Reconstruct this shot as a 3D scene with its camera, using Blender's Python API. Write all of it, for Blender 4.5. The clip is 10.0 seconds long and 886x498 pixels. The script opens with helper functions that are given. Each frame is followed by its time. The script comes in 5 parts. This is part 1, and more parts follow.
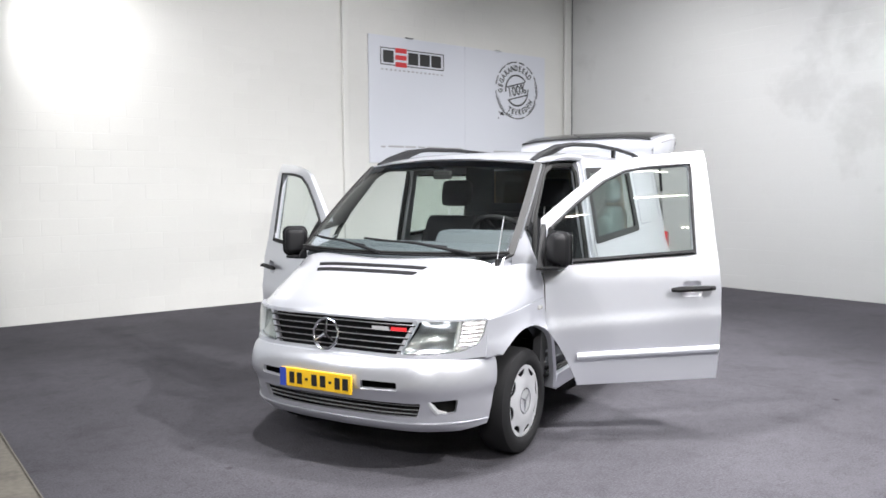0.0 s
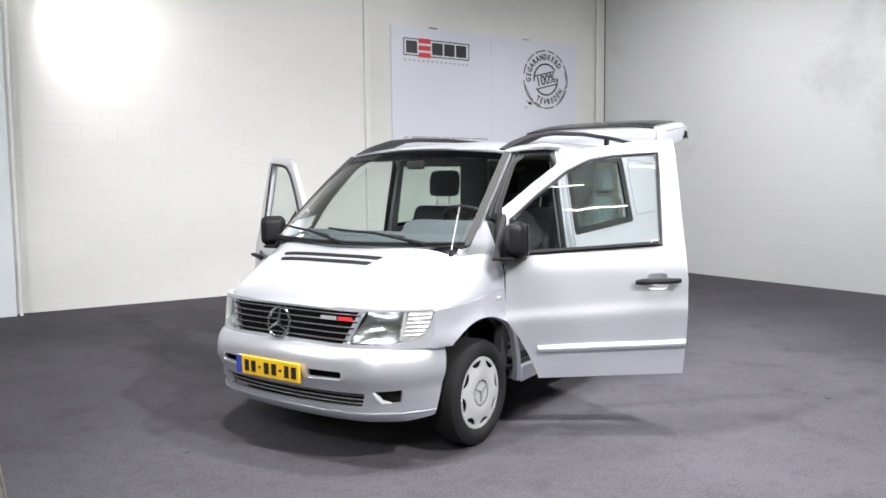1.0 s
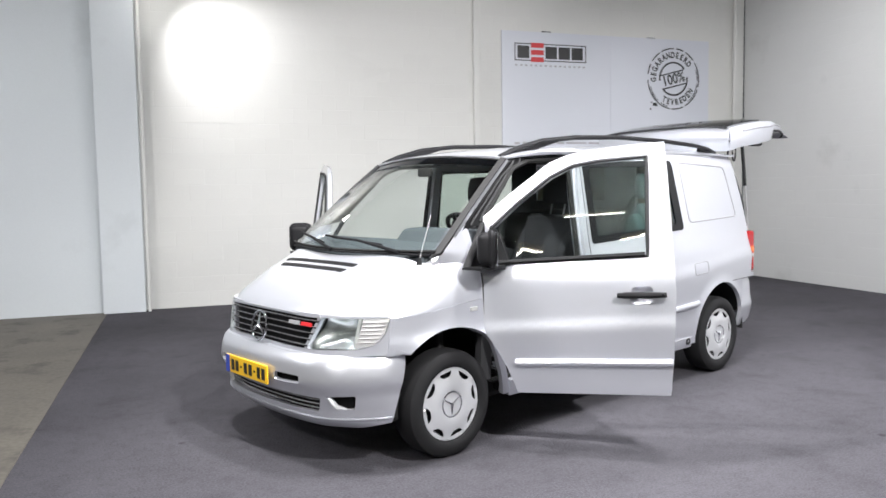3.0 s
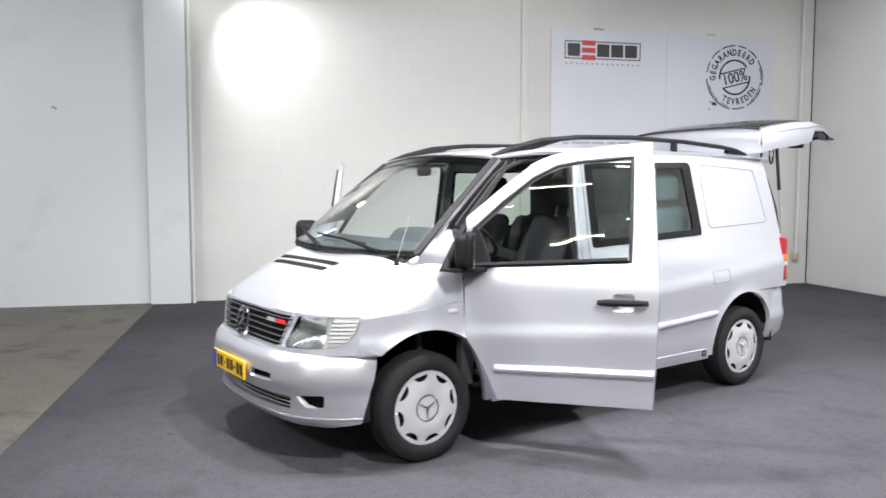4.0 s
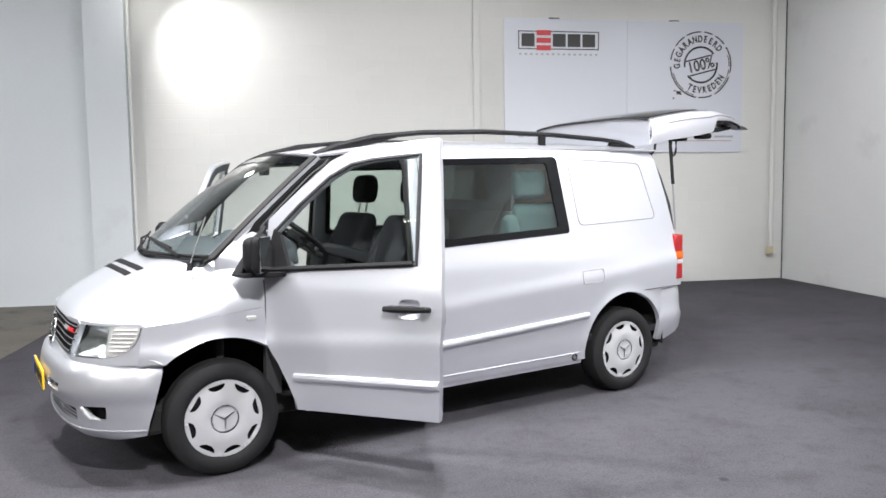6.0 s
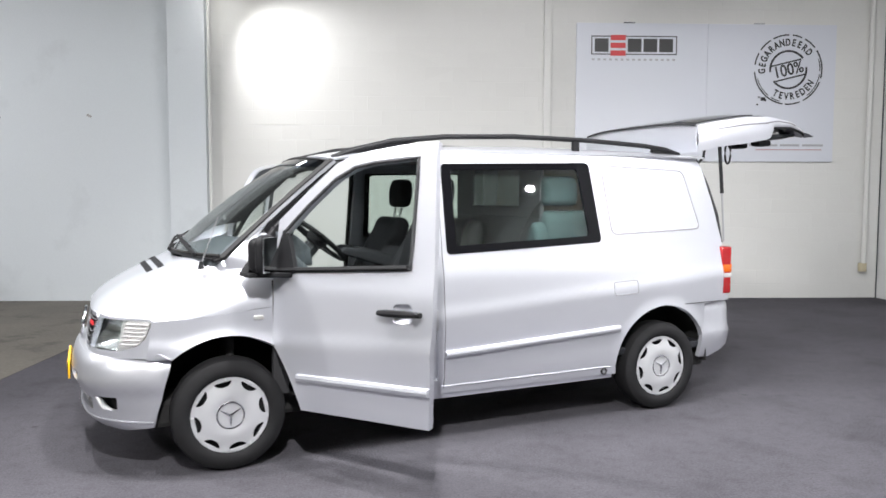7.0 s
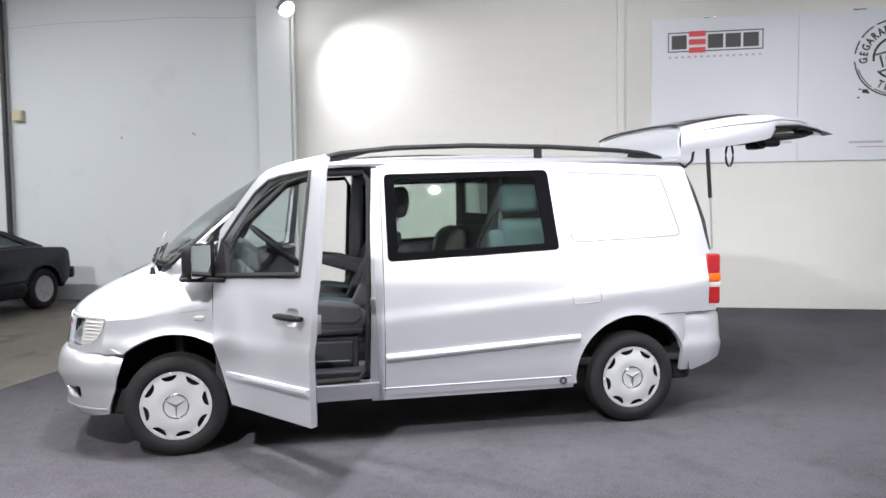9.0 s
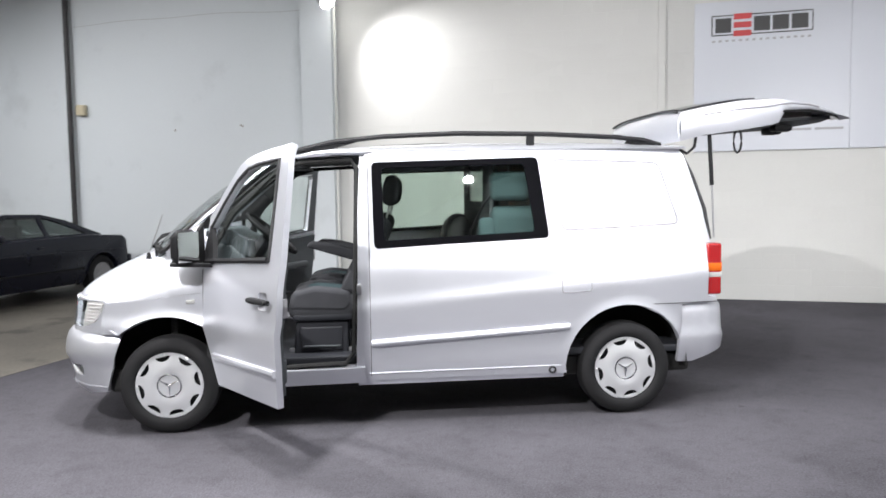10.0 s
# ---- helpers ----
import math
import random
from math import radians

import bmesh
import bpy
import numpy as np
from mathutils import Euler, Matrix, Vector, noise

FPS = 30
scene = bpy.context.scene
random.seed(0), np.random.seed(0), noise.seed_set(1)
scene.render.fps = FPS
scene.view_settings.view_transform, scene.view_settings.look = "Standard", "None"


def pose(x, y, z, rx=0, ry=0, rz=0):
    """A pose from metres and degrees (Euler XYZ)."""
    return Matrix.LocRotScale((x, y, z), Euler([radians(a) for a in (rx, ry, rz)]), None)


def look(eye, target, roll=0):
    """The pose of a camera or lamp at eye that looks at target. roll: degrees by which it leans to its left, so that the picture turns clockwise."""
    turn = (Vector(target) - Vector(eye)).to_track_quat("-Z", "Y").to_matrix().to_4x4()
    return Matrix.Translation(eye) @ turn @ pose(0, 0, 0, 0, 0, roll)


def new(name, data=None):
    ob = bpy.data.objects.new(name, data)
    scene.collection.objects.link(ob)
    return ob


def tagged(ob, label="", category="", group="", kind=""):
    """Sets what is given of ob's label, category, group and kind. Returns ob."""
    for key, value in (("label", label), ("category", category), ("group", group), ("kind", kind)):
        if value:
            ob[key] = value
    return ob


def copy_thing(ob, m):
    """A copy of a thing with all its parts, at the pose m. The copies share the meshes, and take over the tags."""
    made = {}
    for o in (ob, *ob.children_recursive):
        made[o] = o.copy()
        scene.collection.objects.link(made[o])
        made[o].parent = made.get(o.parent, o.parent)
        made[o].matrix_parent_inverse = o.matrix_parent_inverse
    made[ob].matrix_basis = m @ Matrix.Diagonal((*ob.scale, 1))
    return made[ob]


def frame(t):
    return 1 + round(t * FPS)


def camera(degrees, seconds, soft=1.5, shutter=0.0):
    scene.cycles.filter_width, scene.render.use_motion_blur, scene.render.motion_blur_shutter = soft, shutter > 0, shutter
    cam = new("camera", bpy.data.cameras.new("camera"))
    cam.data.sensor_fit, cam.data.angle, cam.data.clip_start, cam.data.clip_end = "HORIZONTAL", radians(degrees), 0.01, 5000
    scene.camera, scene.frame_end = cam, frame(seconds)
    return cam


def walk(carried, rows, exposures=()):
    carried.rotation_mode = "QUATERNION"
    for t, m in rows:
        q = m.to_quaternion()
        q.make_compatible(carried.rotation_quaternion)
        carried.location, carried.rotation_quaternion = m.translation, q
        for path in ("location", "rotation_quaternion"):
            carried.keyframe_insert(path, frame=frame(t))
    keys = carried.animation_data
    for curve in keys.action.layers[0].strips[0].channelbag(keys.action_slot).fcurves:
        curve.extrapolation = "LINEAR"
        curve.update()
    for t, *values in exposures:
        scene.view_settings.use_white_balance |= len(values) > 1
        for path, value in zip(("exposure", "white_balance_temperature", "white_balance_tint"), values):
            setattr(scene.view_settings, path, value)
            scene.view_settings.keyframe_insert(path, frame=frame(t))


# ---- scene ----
cam = camera(59.9, 10.0, 1.6, 0.5)
PATH = [
    (0, (-2.813, -4.055, 1.544), (-1.596, -2.474, 1.397), -0.4),
    (0.5, (-2.57, -4.227, 1.533), (-1.447, -2.58, 1.38), -0.8),
    (1, (-2.291, -4.396, 1.533), (-1.207, -2.723, 1.364), -0.5),
    (1.5, (-2.029, -4.553, 1.532), (-1.046, -2.821, 1.358), -0.6),
    (2, (-1.77, -4.711, 1.536), (-0.89, -2.922, 1.374), -0.5),
    (2.5, (-1.464, -4.805, 1.522), (-0.697, -2.964, 1.371), -0.1),
    (3.8, (-0.671, -5.007, 1.545), (-0.206, -3.067, 1.397), -0.7),
    (4, (-0.56, -4.973, 1.528), (-0.12, -3.028, 1.379), -0.0),
    (4.5, (-0.178, -4.967, 1.526), (0.265, -3.022, 1.383), -0.4),
    (5, (0.129, -4.983, 1.535), (0.503, -3.023, 1.394), -0.1),
    (5.5, (0.481, -4.998, 1.544), (0.846, -3.038, 1.387), -0.1),
    (6, (0.788, -5.017, 1.551), (1.121, -3.052, 1.387), -0.8),
    (6.2, (0.912, -5.003, 1.55), (1.158, -3.025, 1.39), -0.4),
    (7.3, (1.545, -5.01, 1.523), (1.577, -3.015, 1.383), -0.4),
    (7.5, (1.747, -5.05, 1.548), (1.737, -3.056, 1.401), -0.7),
    (8, (2.085, -5.057, 1.542), (1.98, -3.065, 1.397), -0.2),
    (8.5, (2.412, -5.049, 1.53), (2.177, -3.066, 1.41), -0.5),
    (9, (2.763, -5.039, 1.547), (2.392, -3.077, 1.42), -0.7),
    (9.5, (3.071, -4.985, 1.517), (2.624, -3.039, 1.399), -0.8),
    (10, (3.35, -4.929, 1.519), (2.782, -3.017, 1.371), -0.8),
]
walk(cam, [(t, look(eye, target, roll)) for t, eye, target, roll in PATH], ((0, 0.74), (1.0, 0.66), (2.5, 0.60), (10, 0.58)))

# ---- exposure, world and lamps ----
world = bpy.data.worlds.new("hall_air")
scene.world = world
world.use_nodes = True
world.node_tree.nodes["Background"].inputs[0].default_value = (0.9, 0.95, 1.0, 1)
world.node_tree.nodes["Background"].inputs[1].default_value = 0.02

WALL_Y, WALL_X, CEIL = 6.19, 8.2, 5.4


def spot(name, eye, target, watts, cone, blend=0.3, size=0.08, colour=(0.982, 0.970, 0.972)):
    data = bpy.data.lights.new(name, "SPOT")
    data.energy, data.spot_size, data.spot_blend, data.shadow_soft_size, data.color = watts, radians(cone), blend, size, colour
    ob = new(name, data)
    ob.matrix_world = look(eye, target)
    return ob


def tube_light(name, x, y, length, watts, turn=0):
    data = bpy.data.lights.new(name, "AREA")
    data.shape, data.size, data.size_y, data.energy, data.color = "RECTANGLE", length, 0.14, watts, (0.97, 0.975, 1.0)
    ob = new(name, data)
    ob.matrix_world = pose(x, y, CEIL - 0.12, 0, 0, turn)
    return ob


spot("spot_pillar", (-1.40, 5.45, 4.28), (-0.48, 5.76, 3.42), 240, 100, 1.0)
spot("spot_overhead", (1.40, -1.72, 4.95), (1.3, -0.5, 0.0), 700, 100, 1.0, 0.05)
spot("spot_nose", (-1.35, -0.80, 4.60), (0.7, -0.3, 0.0), 640, 74, 1.0, 0.05)
spot("spot_front", (1.2, -5.6, 4.9), (1.4, 0.0, 0.7), 1750, 62, 0.8, 0.06)
spot("spot_left", (-4.6, -5.6, 4.6), (-0.2, 0.1, 0.8), 720, 44, 0.8, 0.14)
spot("spot_right", (4.58, -4.16, 3.3), (3.3, 2.0, 1.5), 230, 62, 0.8, 0.06)
spot("spot_corner", (6.75, -3.25, 3.2), (4.2, 2.3, 1.7), 290, 64, 0.8, 0.06)
# three unseen fill spots, added only to brighten the walls
spot("spot_wall", (4.8, 1.9, 4.95), (7.8, 4.2, 1.5), 300, 116, 1.0, 0.08)
spot("spot_wall", (2.2, 2.4, 4.95), (2.3, 6.1, 2.9), 120, 120, 1.0, 0.08)
spot("spot_hall", (-5.6, -1.5, 4.9), (-4.2, 6.0, 1.9), 660, 70, 1.0, 0.12)
for tx, ty, w in ((-3.5, -0.8, 50), (1.5, -0.8, 220), (6.0, -1.0, 210)):
    tube_light("tube_lamp", tx, ty, 5.0, w, 0)
tube_light("tube_lamp", -8.5, 1.5, 5.0, 260, 0)

# ---- materials ----


def mat(name, base, rough=0.5, metal=0.0, vary=0.08, scale=8.0, fine=120.0, bump=0.0, coat=0.0, spec=0.5, rvary=0.05, dist=0.002):
    """A surface with variation at two scales and a fine relief."""
    m = bpy.data.materials.new(name)
    m.use_nodes = True
    nt = m.node_tree
    b = nt.nodes["Principled BSDF"]
    co = nt.nodes.new("ShaderNodeTexCoord")
    n1, n2 = nt.nodes.new("ShaderNodeTexNoise"), nt.nodes.new("ShaderNodeTexNoise")
    n1.inputs["Scale"].default_value, n2.inputs["Scale"].default_value = scale, fine
    n1.inputs["Detail"].default_value, n2.inputs["Detail"].default_value = 4, 2
    for n in (n1, n2):
        nt.links.new(co.outputs["Object"], n.inputs["Vector"])
    add = nt.nodes.new("ShaderNodeMath")
    add.operation = "MULTIPLY_ADD"
    add.inputs[1].default_value = 0.5
    half = nt.nodes.new("ShaderNodeMath")
    half.operation = "MULTIPLY"
    half.inputs[1].default_value = 0.5
    nt.links.new(n1.outputs["Fac"], half.inputs[0])
    nt.links.new(n2.outputs["Fac"], add.inputs[0])
    nt.links.new(half.outputs[0], add.inputs[2])
    mix = nt.nodes.new("ShaderNodeMix")
    mix.data_type = "RGBA"
    lo = [max(0, c * (1 - 2 * vary)) for c in base]
    hi = [min(1, c * (1 + 2 * vary)) for c in base]
    mix.inputs[6].default_value, mix.inputs[7].default_value = (*lo, 1), (*hi, 1)
    nt.links.new(add.outputs[0], mix.inputs[0])
    nt.links.new(mix.outputs[2], b.inputs["Base Color"])
    rr = nt.nodes.new("ShaderNodeMapRange")
    rr.inputs[3].default_value, rr.inputs[4].default_value = max(0, rough - rvary), min(1, rough + rvary)
    nt.links.new(n1.outputs["Fac"], rr.inputs[0])
    nt.links.new(rr.outputs[0], b.inputs["Roughness"])
    b.inputs["Metallic"].default_value = metal
    b.inputs["Coat Weight"].default_value = coat
    b.inputs["Coat Roughness"].default_value = 0.06
    b.inputs["Specular IOR Level"].default_value = spec
    if bump:
        bp = nt.nodes.new("ShaderNodeBump")
        bp.inputs["Strength"].default_value, bp.inputs["Distance"].default_value = bump, dist
        nt.links.new(n2.outputs["Fac"], bp.inputs["Height"])
        nt.links.new(bp.outputs[0], b.inputs["Normal"])
    return m


def glass_mat(name, tint, rough=0.0):
    """Clear glass: see-through, with a gloss that rises towards grazing angles."""
    m = bpy.data.materials.new(name)
    m.use_nodes = True
    nt = m.node_tree
    out = nt.nodes["Material Output"]
    tr, gl, mx, lw, pw, ma = (nt.nodes.new(k) for k in ("ShaderNodeBsdfTransparent", "ShaderNodeBsdfGlossy", "ShaderNodeMixShader", "ShaderNodeLayerWeight", "ShaderNodeMath", "ShaderNodeMath"))
    lw.inputs[0].default_value = 0.5
    pw.operation, ma.operation = "POWER", "MULTIPLY_ADD"
    pw.inputs[1].default_value = 5.0
    ma.inputs[1].default_value, ma.inputs[2].default_value = 0.88, 0.085
    tr.inputs[0].default_value = (*tint, 1)
    gl.inputs["Roughness"].default_value = rough
    nt.links.new(lw.outputs["Facing"], pw.inputs[0])
    nt.links.new(pw.outputs[0], ma.inputs[0])
    nt.links.new(ma.outputs[0], mx.inputs[0])
    nt.links.new(tr.outputs[0], mx.inputs[1])
    nt.links.new(gl.outputs[0], mx.inputs[2])
    nt.links.new(mx.outputs[0], out.inputs["Surface"])
    return m


PAINT = mat("silver_paint", (0.63, 0.643, 0.695), 0.33, 0.66, 0.03, 1.5, 900, 0.0, 0.9)
BUMPER_M = mat("silver_bumper_plastic", (0.58, 0.59, 0.63), 0.32, 0.72, 0.04, 2, 500, 0.0, 0.3)
# silver of the windscreen pillar, with its shade put into the colour
PILLAR_SHADE = mat("grey_pillar_paint", (0.20, 0.205, 0.22), 0.34, 0.6, 0.05, 3, 400, 0, 0.3)
PILLAR_M = mat("pillar_grey_plastic", (0.014, 0.0135, 0.014), 0.6, 0, 0.12, 10, 260, 0.15, 0, 0.25)
# grey for the fuel flap's seam and for shading drawn along pressed edges
SEAM_SHADE = mat("grey_seam_sealant", (0.26, 0.26, 0.28), 0.5, 0.2, 0.1, 20, 200)
SEAM_M = mat("dark_seam_rubber", (0.02, 0.02, 0.022), 0.7, 0, 0.1, 20, 200)
BLACK = mat("black_plastic", (0.010, 0.010, 0.011), 0.55, 0, 0.12, 10, 260, 0.15, 0, 0.14)
FRIT = mat("black_glass_edge", (0.004, 0.004, 0.005), 0.03, 0, 0.1, 10, 260, 0.0, 0, 0.4, 0.01)
RUBBER = mat("tyre_rubber", (0.012, 0.012, 0.013), 0.8, 0, 0.2, 12, 160, 0.3, 0, 0.2)
LINER = mat("underbody_black", (0.008, 0.008, 0.008), 0.9, 0, 0.2, 10, 90)
HUBM = mat("hubcap_silver", (0.63, 0.64, 0.66), 0.32, 0.55, 0.05, 14, 300, 0.05, 0.2)
CHROME = mat("chrome", (0.75, 0.76, 0.78), 0.12, 1.0, 0.02, 10, 200)
FABRIC = mat("seat_fabric_charcoal", (0.033, 0.034, 0.038), 0.92, 0, 0.25, 9, 420, 0.3, 0, 0.15)
FABRIC_T = mat("seat_fabric_teal_grey", (0.030, 0.058, 0.062), 0.92, 0, 0.15, 14, 420, 0.2)
PLYWOOD = mat("plywood_tan", (0.26, 0.18, 0.10), 0.6, 0, 0.14, 3, 60, 0.1)
FABRIC_P = mat("seat_fabric_dark_teal", (0.022, 0.038, 0.042), 0.92, 0, 0.3, 20, 420, 0.3, 0, 0.15)
FABRIC_G = mat("seat_fabric_grey", (0.16, 0.165, 0.17), 0.92, 0, 0.15, 16, 420, 0.2)
VINYL = mat("seat_base_plastic", (0.015, 0.016, 0.020), 0.6, 0, 0.12, 10, 220, 0.2, 0, 0.3)
DASH = mat("dashboard_grey", (0.042, 0.051, 0.058), 0.65, 0, 0.1, 8, 300, 0.3)
TRIMG = mat("door_trim_grey", (0.05, 0.056, 0.062), 0.75, 0, 0.12, 8, 300, 0.3)
HEADLINER = mat("headliner_grey", (0.16, 0.165, 0.165), 0.95, 0, 0.08, 10, 400, 0.3)
PLATE_Y = mat("plate_yellow", (0.80, 0.48, 0.02), 0.35, 0, 0.04, 20, 300)
PLATE_B = mat("plate_blue", (0.03, 0.06, 0.35), 0.4, 0, 0.05, 20, 300)
INK = mat("black_ink", (0.012, 0.012, 0.013), 0.4, 0, 0.1, 20, 300)
GREYINK = mat("grey_ink", (0.35, 0.35, 0.37), 0.5, 0, 0.1, 20, 300)
RED_P = mat("red_print", (0.55, 0.025, 0.03), 0.4, 0, 0.05, 20, 300)
RED_S = mat("faded_red_print", (0.42, 0.22, 0.22), 0.4, 0, 0.05, 20, 300)
LAMP_RED = mat("red_lens", (0.26, 0.006, 0.008), 0.2, 0, 0.06, 30, 200, 0, 0.5)
LAMP_ORANGE = mat("orange_lens", (0.55, 0.11, 0.008), 0.2, 0, 0.06, 30, 200, 0, 0.5)
LAMP_WHITE = mat("white_lens", (0.38, 0.38, 0.37), 0.25, 0, 0.04, 30, 200, 0, 0.5)
REFLECT = mat("lamp_reflector", (0.76, 0.78, 0.77), 0.17, 0.9, 0.10, 14, 40, 0.25, 0, 0.5, 0.08, 0.006)
LAMP_CLEAR = mat("clear_ribbed_lens", (0.66, 0.645, 0.64), 0.2, 0.45, 0.08, 12, 30, 0.4, 0.7, 0.5, 0.06, 0.006)
MIRROR = mat("mirror_silver", (0.85, 0.87, 0.88), 0.02, 1.0, 0.0, 10, 100)
WHITE_W = mat("painted_block_white", (0.63, 0.63, 0.61), 0.72, 0, 0.035, 0.7, 60, 0.25, 0, 0.3)
WHITE_B = mat("painted_wall_cool", (0.60, 0.635, 0.66), 0.7, 0, 0.035, 0.6, 60, 0.2, 0, 0.3)
WHITE_R = mat("painted_side_wall", (0.64, 0.645, 0.645), 0.72, 0, 0.03, 0.7, 60, 0.2, 0, 0.3)


def smudge(m, scale, lo, hi, dark):
    """Adds broad scuffs with soft edges to a wall paint."""
    nt = m.node_tree
    bsdf = nt.nodes["Principled BSDF"]
    link = bsdf.inputs["Base Color"].links[0].from_socket
    co, t, r, hsv = (nt.nodes.new(k) for k in ("ShaderNodeTexCoord", "ShaderNodeTexNoise", "ShaderNodeMapRange", "ShaderNodeHueSaturation"))
    t.inputs["Scale"].default_value, t.inputs["Detail"].default_value, t.inputs["Roughness"].default_value = scale, 6, 0.6
    r.inputs[1].default_value, r.inputs[2].default_value, r.inputs[3].default_value, r.inputs[4].default_value = lo, hi, 1.0, dark
    nt.links.new(co.outputs["Object"], t.inputs["Vector"])
    nt.links.new(t.outputs["Fac"], r.inputs[0])
    nt.links.new(r.outputs[0], hsv.inputs["Value"])
    nt.links.new(link, hsv.inputs["Color"])
    nt.links.new(hsv.outputs[0], bsdf.inputs["Base Color"])


smudge(WHITE_R, 0.55, 0.55, 0.64, 0.87)
smudge(WHITE_B, 0.8, 0.56, 0.66, 0.91)
POSTER_M = mat("glossy_white_sheet", (0.58, 0.60, 0.655), 0.32, 0, 0.015, 1.0, 90, 0.0, 0, 0.5, 0.03)
CONCRETE = mat("bare_concrete", (0.112, 0.102, 0.085), 0.7, 0, 0.40, 1.6, 30, 0.3)
smudge(CONCRETE, 2.2, 0.54, 0.66, 0.55)
GREYPIPE = mat("grey_pipe", (0.30, 0.30, 0.31), 0.5, 0, 0.06, 6, 100)
DARKPIPE = mat("dark_steel", (0.035, 0.033, 0.035), 0.5, 0.2, 0.1, 6, 100)
CREAM = mat("cream_plastic", (0.52, 0.46, 0.32), 0.5, 0, 0.05, 10, 100)
CEILM = mat("ceiling_panel", (0.22, 0.22, 0.22), 0.8, 0, 0.04, 1, 40)
NAVY = mat("navy_car_paint", (0.004, 0.005, 0.013), 0.28, 0.1, 0.06, 3, 500, 0, 0.12, 0.28)
DIRT = mat("grey_stain", (0.30, 0.29, 0.28), 0.8, 0, 0.2, 30, 90)
STEEL = mat("strut_steel", (0.5, 0.5, 0.52), 0.3, 0.9, 0.05, 10, 200)
GLASS = glass_mat("clear_tinted_glass", (0.93, 0.965, 0.95))
GLASS_S = glass_mat("green_side_glass", (0.89, 0.94, 0.91), 0.015)
GLASS_BAND = glass_mat("blue_tint_band", (0.10, 0.15, 0.24))
GLASS_C = glass_mat("grey_car_glass", (0.52, 0.58, 0.56))
GLASS_P = glass_mat("partition_glass", (0.66, 0.70, 0.68))
LENS = glass_mat("lamp_lens_clear", (0.94, 0.96, 0.96))
TUBE_GLOW = bpy.data.materials.new("tube_glow")
TUBE_GLOW.use_nodes = True
TUBE_GLOW.node_tree.nodes["Principled BSDF"].inputs["Emission Color"].default_value = (1.0, 0.97, 0.90, 1)
TUBE_GLOW.node_tree.nodes["Principled BSDF"].inputs["Emission Strength"].default_value = 15
GLOW = bpy.data.materials.new("lamp_glow")
GLOW.use_nodes = True
GLOW.node_tree.nodes["Principled BSDF"].inputs["Emission Color"].default_value = (1, 0.98, 0.95, 1)
GLOW.node_tree.nodes["Principled BSDF"].inputs["Emission Strength"].default_value = 30



def carpet_mat():
    """Needle felt: a fine speckle, broad trodden patches and a few dark spots."""
    m = mat("charcoal_carpet", (0.0405, 0.039, 0.0445), 0.95, 0, 0.85, 1.1, 75, 1.0, 0, 0.12, 0.03, 0.006)
    nt = m.node_tree
    bsdf = nt.nodes["Principled BSDF"]
    co = nt.nodes.new("ShaderNodeTexCoord")
    link = bsdf.inputs["Base Color"].links[0].from_socket
    fac = None
    for scale, lo, hi, dark, kind in ((0.55, 0.42, 0.66, 0.84, "N"), (2.6, 0.55, 0.72, 0.90, "N"), (1.5, 0.022, 0.05, 0.5, "V"), (14.0, 0.48, 0.75, 0.92, "N")):
        t = nt.nodes.new("ShaderNodeTexNoise" if kind == "N" else "ShaderNodeTexVoronoi")
        t.inputs["Scale"].default_value = scale
        nt.links.new(co.outputs["Object"], t.inputs["Vector"])
        r = nt.nodes.new("ShaderNodeMapRange")
        r.inputs[1].default_value, r.inputs[2].default_value = lo, hi
        r.inputs[3].default_value, r.inputs[4].default_value = (1.08, dark) if kind == "N" else (dark, 1.0)
        nt.links.new(t.outputs["Fac" if kind == "N" else "Distance"], r.inputs[0])
        if fac is None:
            fac = r.outputs[0]
        else:
            x = nt.nodes.new("ShaderNodeMath")
            x.operation = "MULTIPLY"
            nt.links.new(fac, x.inputs[0])
            nt.links.new(r.outputs[0], x.inputs[1])
            fac = x.outputs[0]
    hsv = nt.nodes.new("ShaderNodeHueSaturation")
    nt.links.new(fac, hsv.inputs["Value"])
    nt.links.new(link, hsv.inputs["Color"])
    nt.links.new(hsv.outputs[0], bsdf.inputs["Base Color"])
    return m


CARPET = carpet_mat()

# ---- mesh helpers ----
from mathutils.geometry import delaunay_2d_cdt


def part(name, bm, material, parent=None, label="", sharp=35, m=None, shadow=True):
    """Links a bmesh as one mesh object."""
    me = bpy.data.meshes.new(name)
    bm.to_mesh(me)
    bm.free()
    for p in me.polygons:
        p.use_smooth = True
    me.set_sharp_from_angle(angle=radians(sharp))
    if len(me.polygons) < 160:
        areas = sorted(p.area for p in me.polygons)
        for p in me.polygons:
            p.use_smooth = p.area < 25 * areas[len(areas) // 2]
    for one in (material if isinstance(material, (list, tuple)) else [material]):
        me.materials.append(one)
    ob = new(name, me)
    if parent is not None:
        ob.parent = parent
    if m is not None:
        ob.matrix_basis = m
    if label:
        ob["label"] = label
    ob.visible_shadow = shadow
    return ob


def thing(name, m, label, category, group="", kind=""):
    ob = new(name)
    ob.matrix_basis = m
    return tagged(ob, label, category, group, kind)


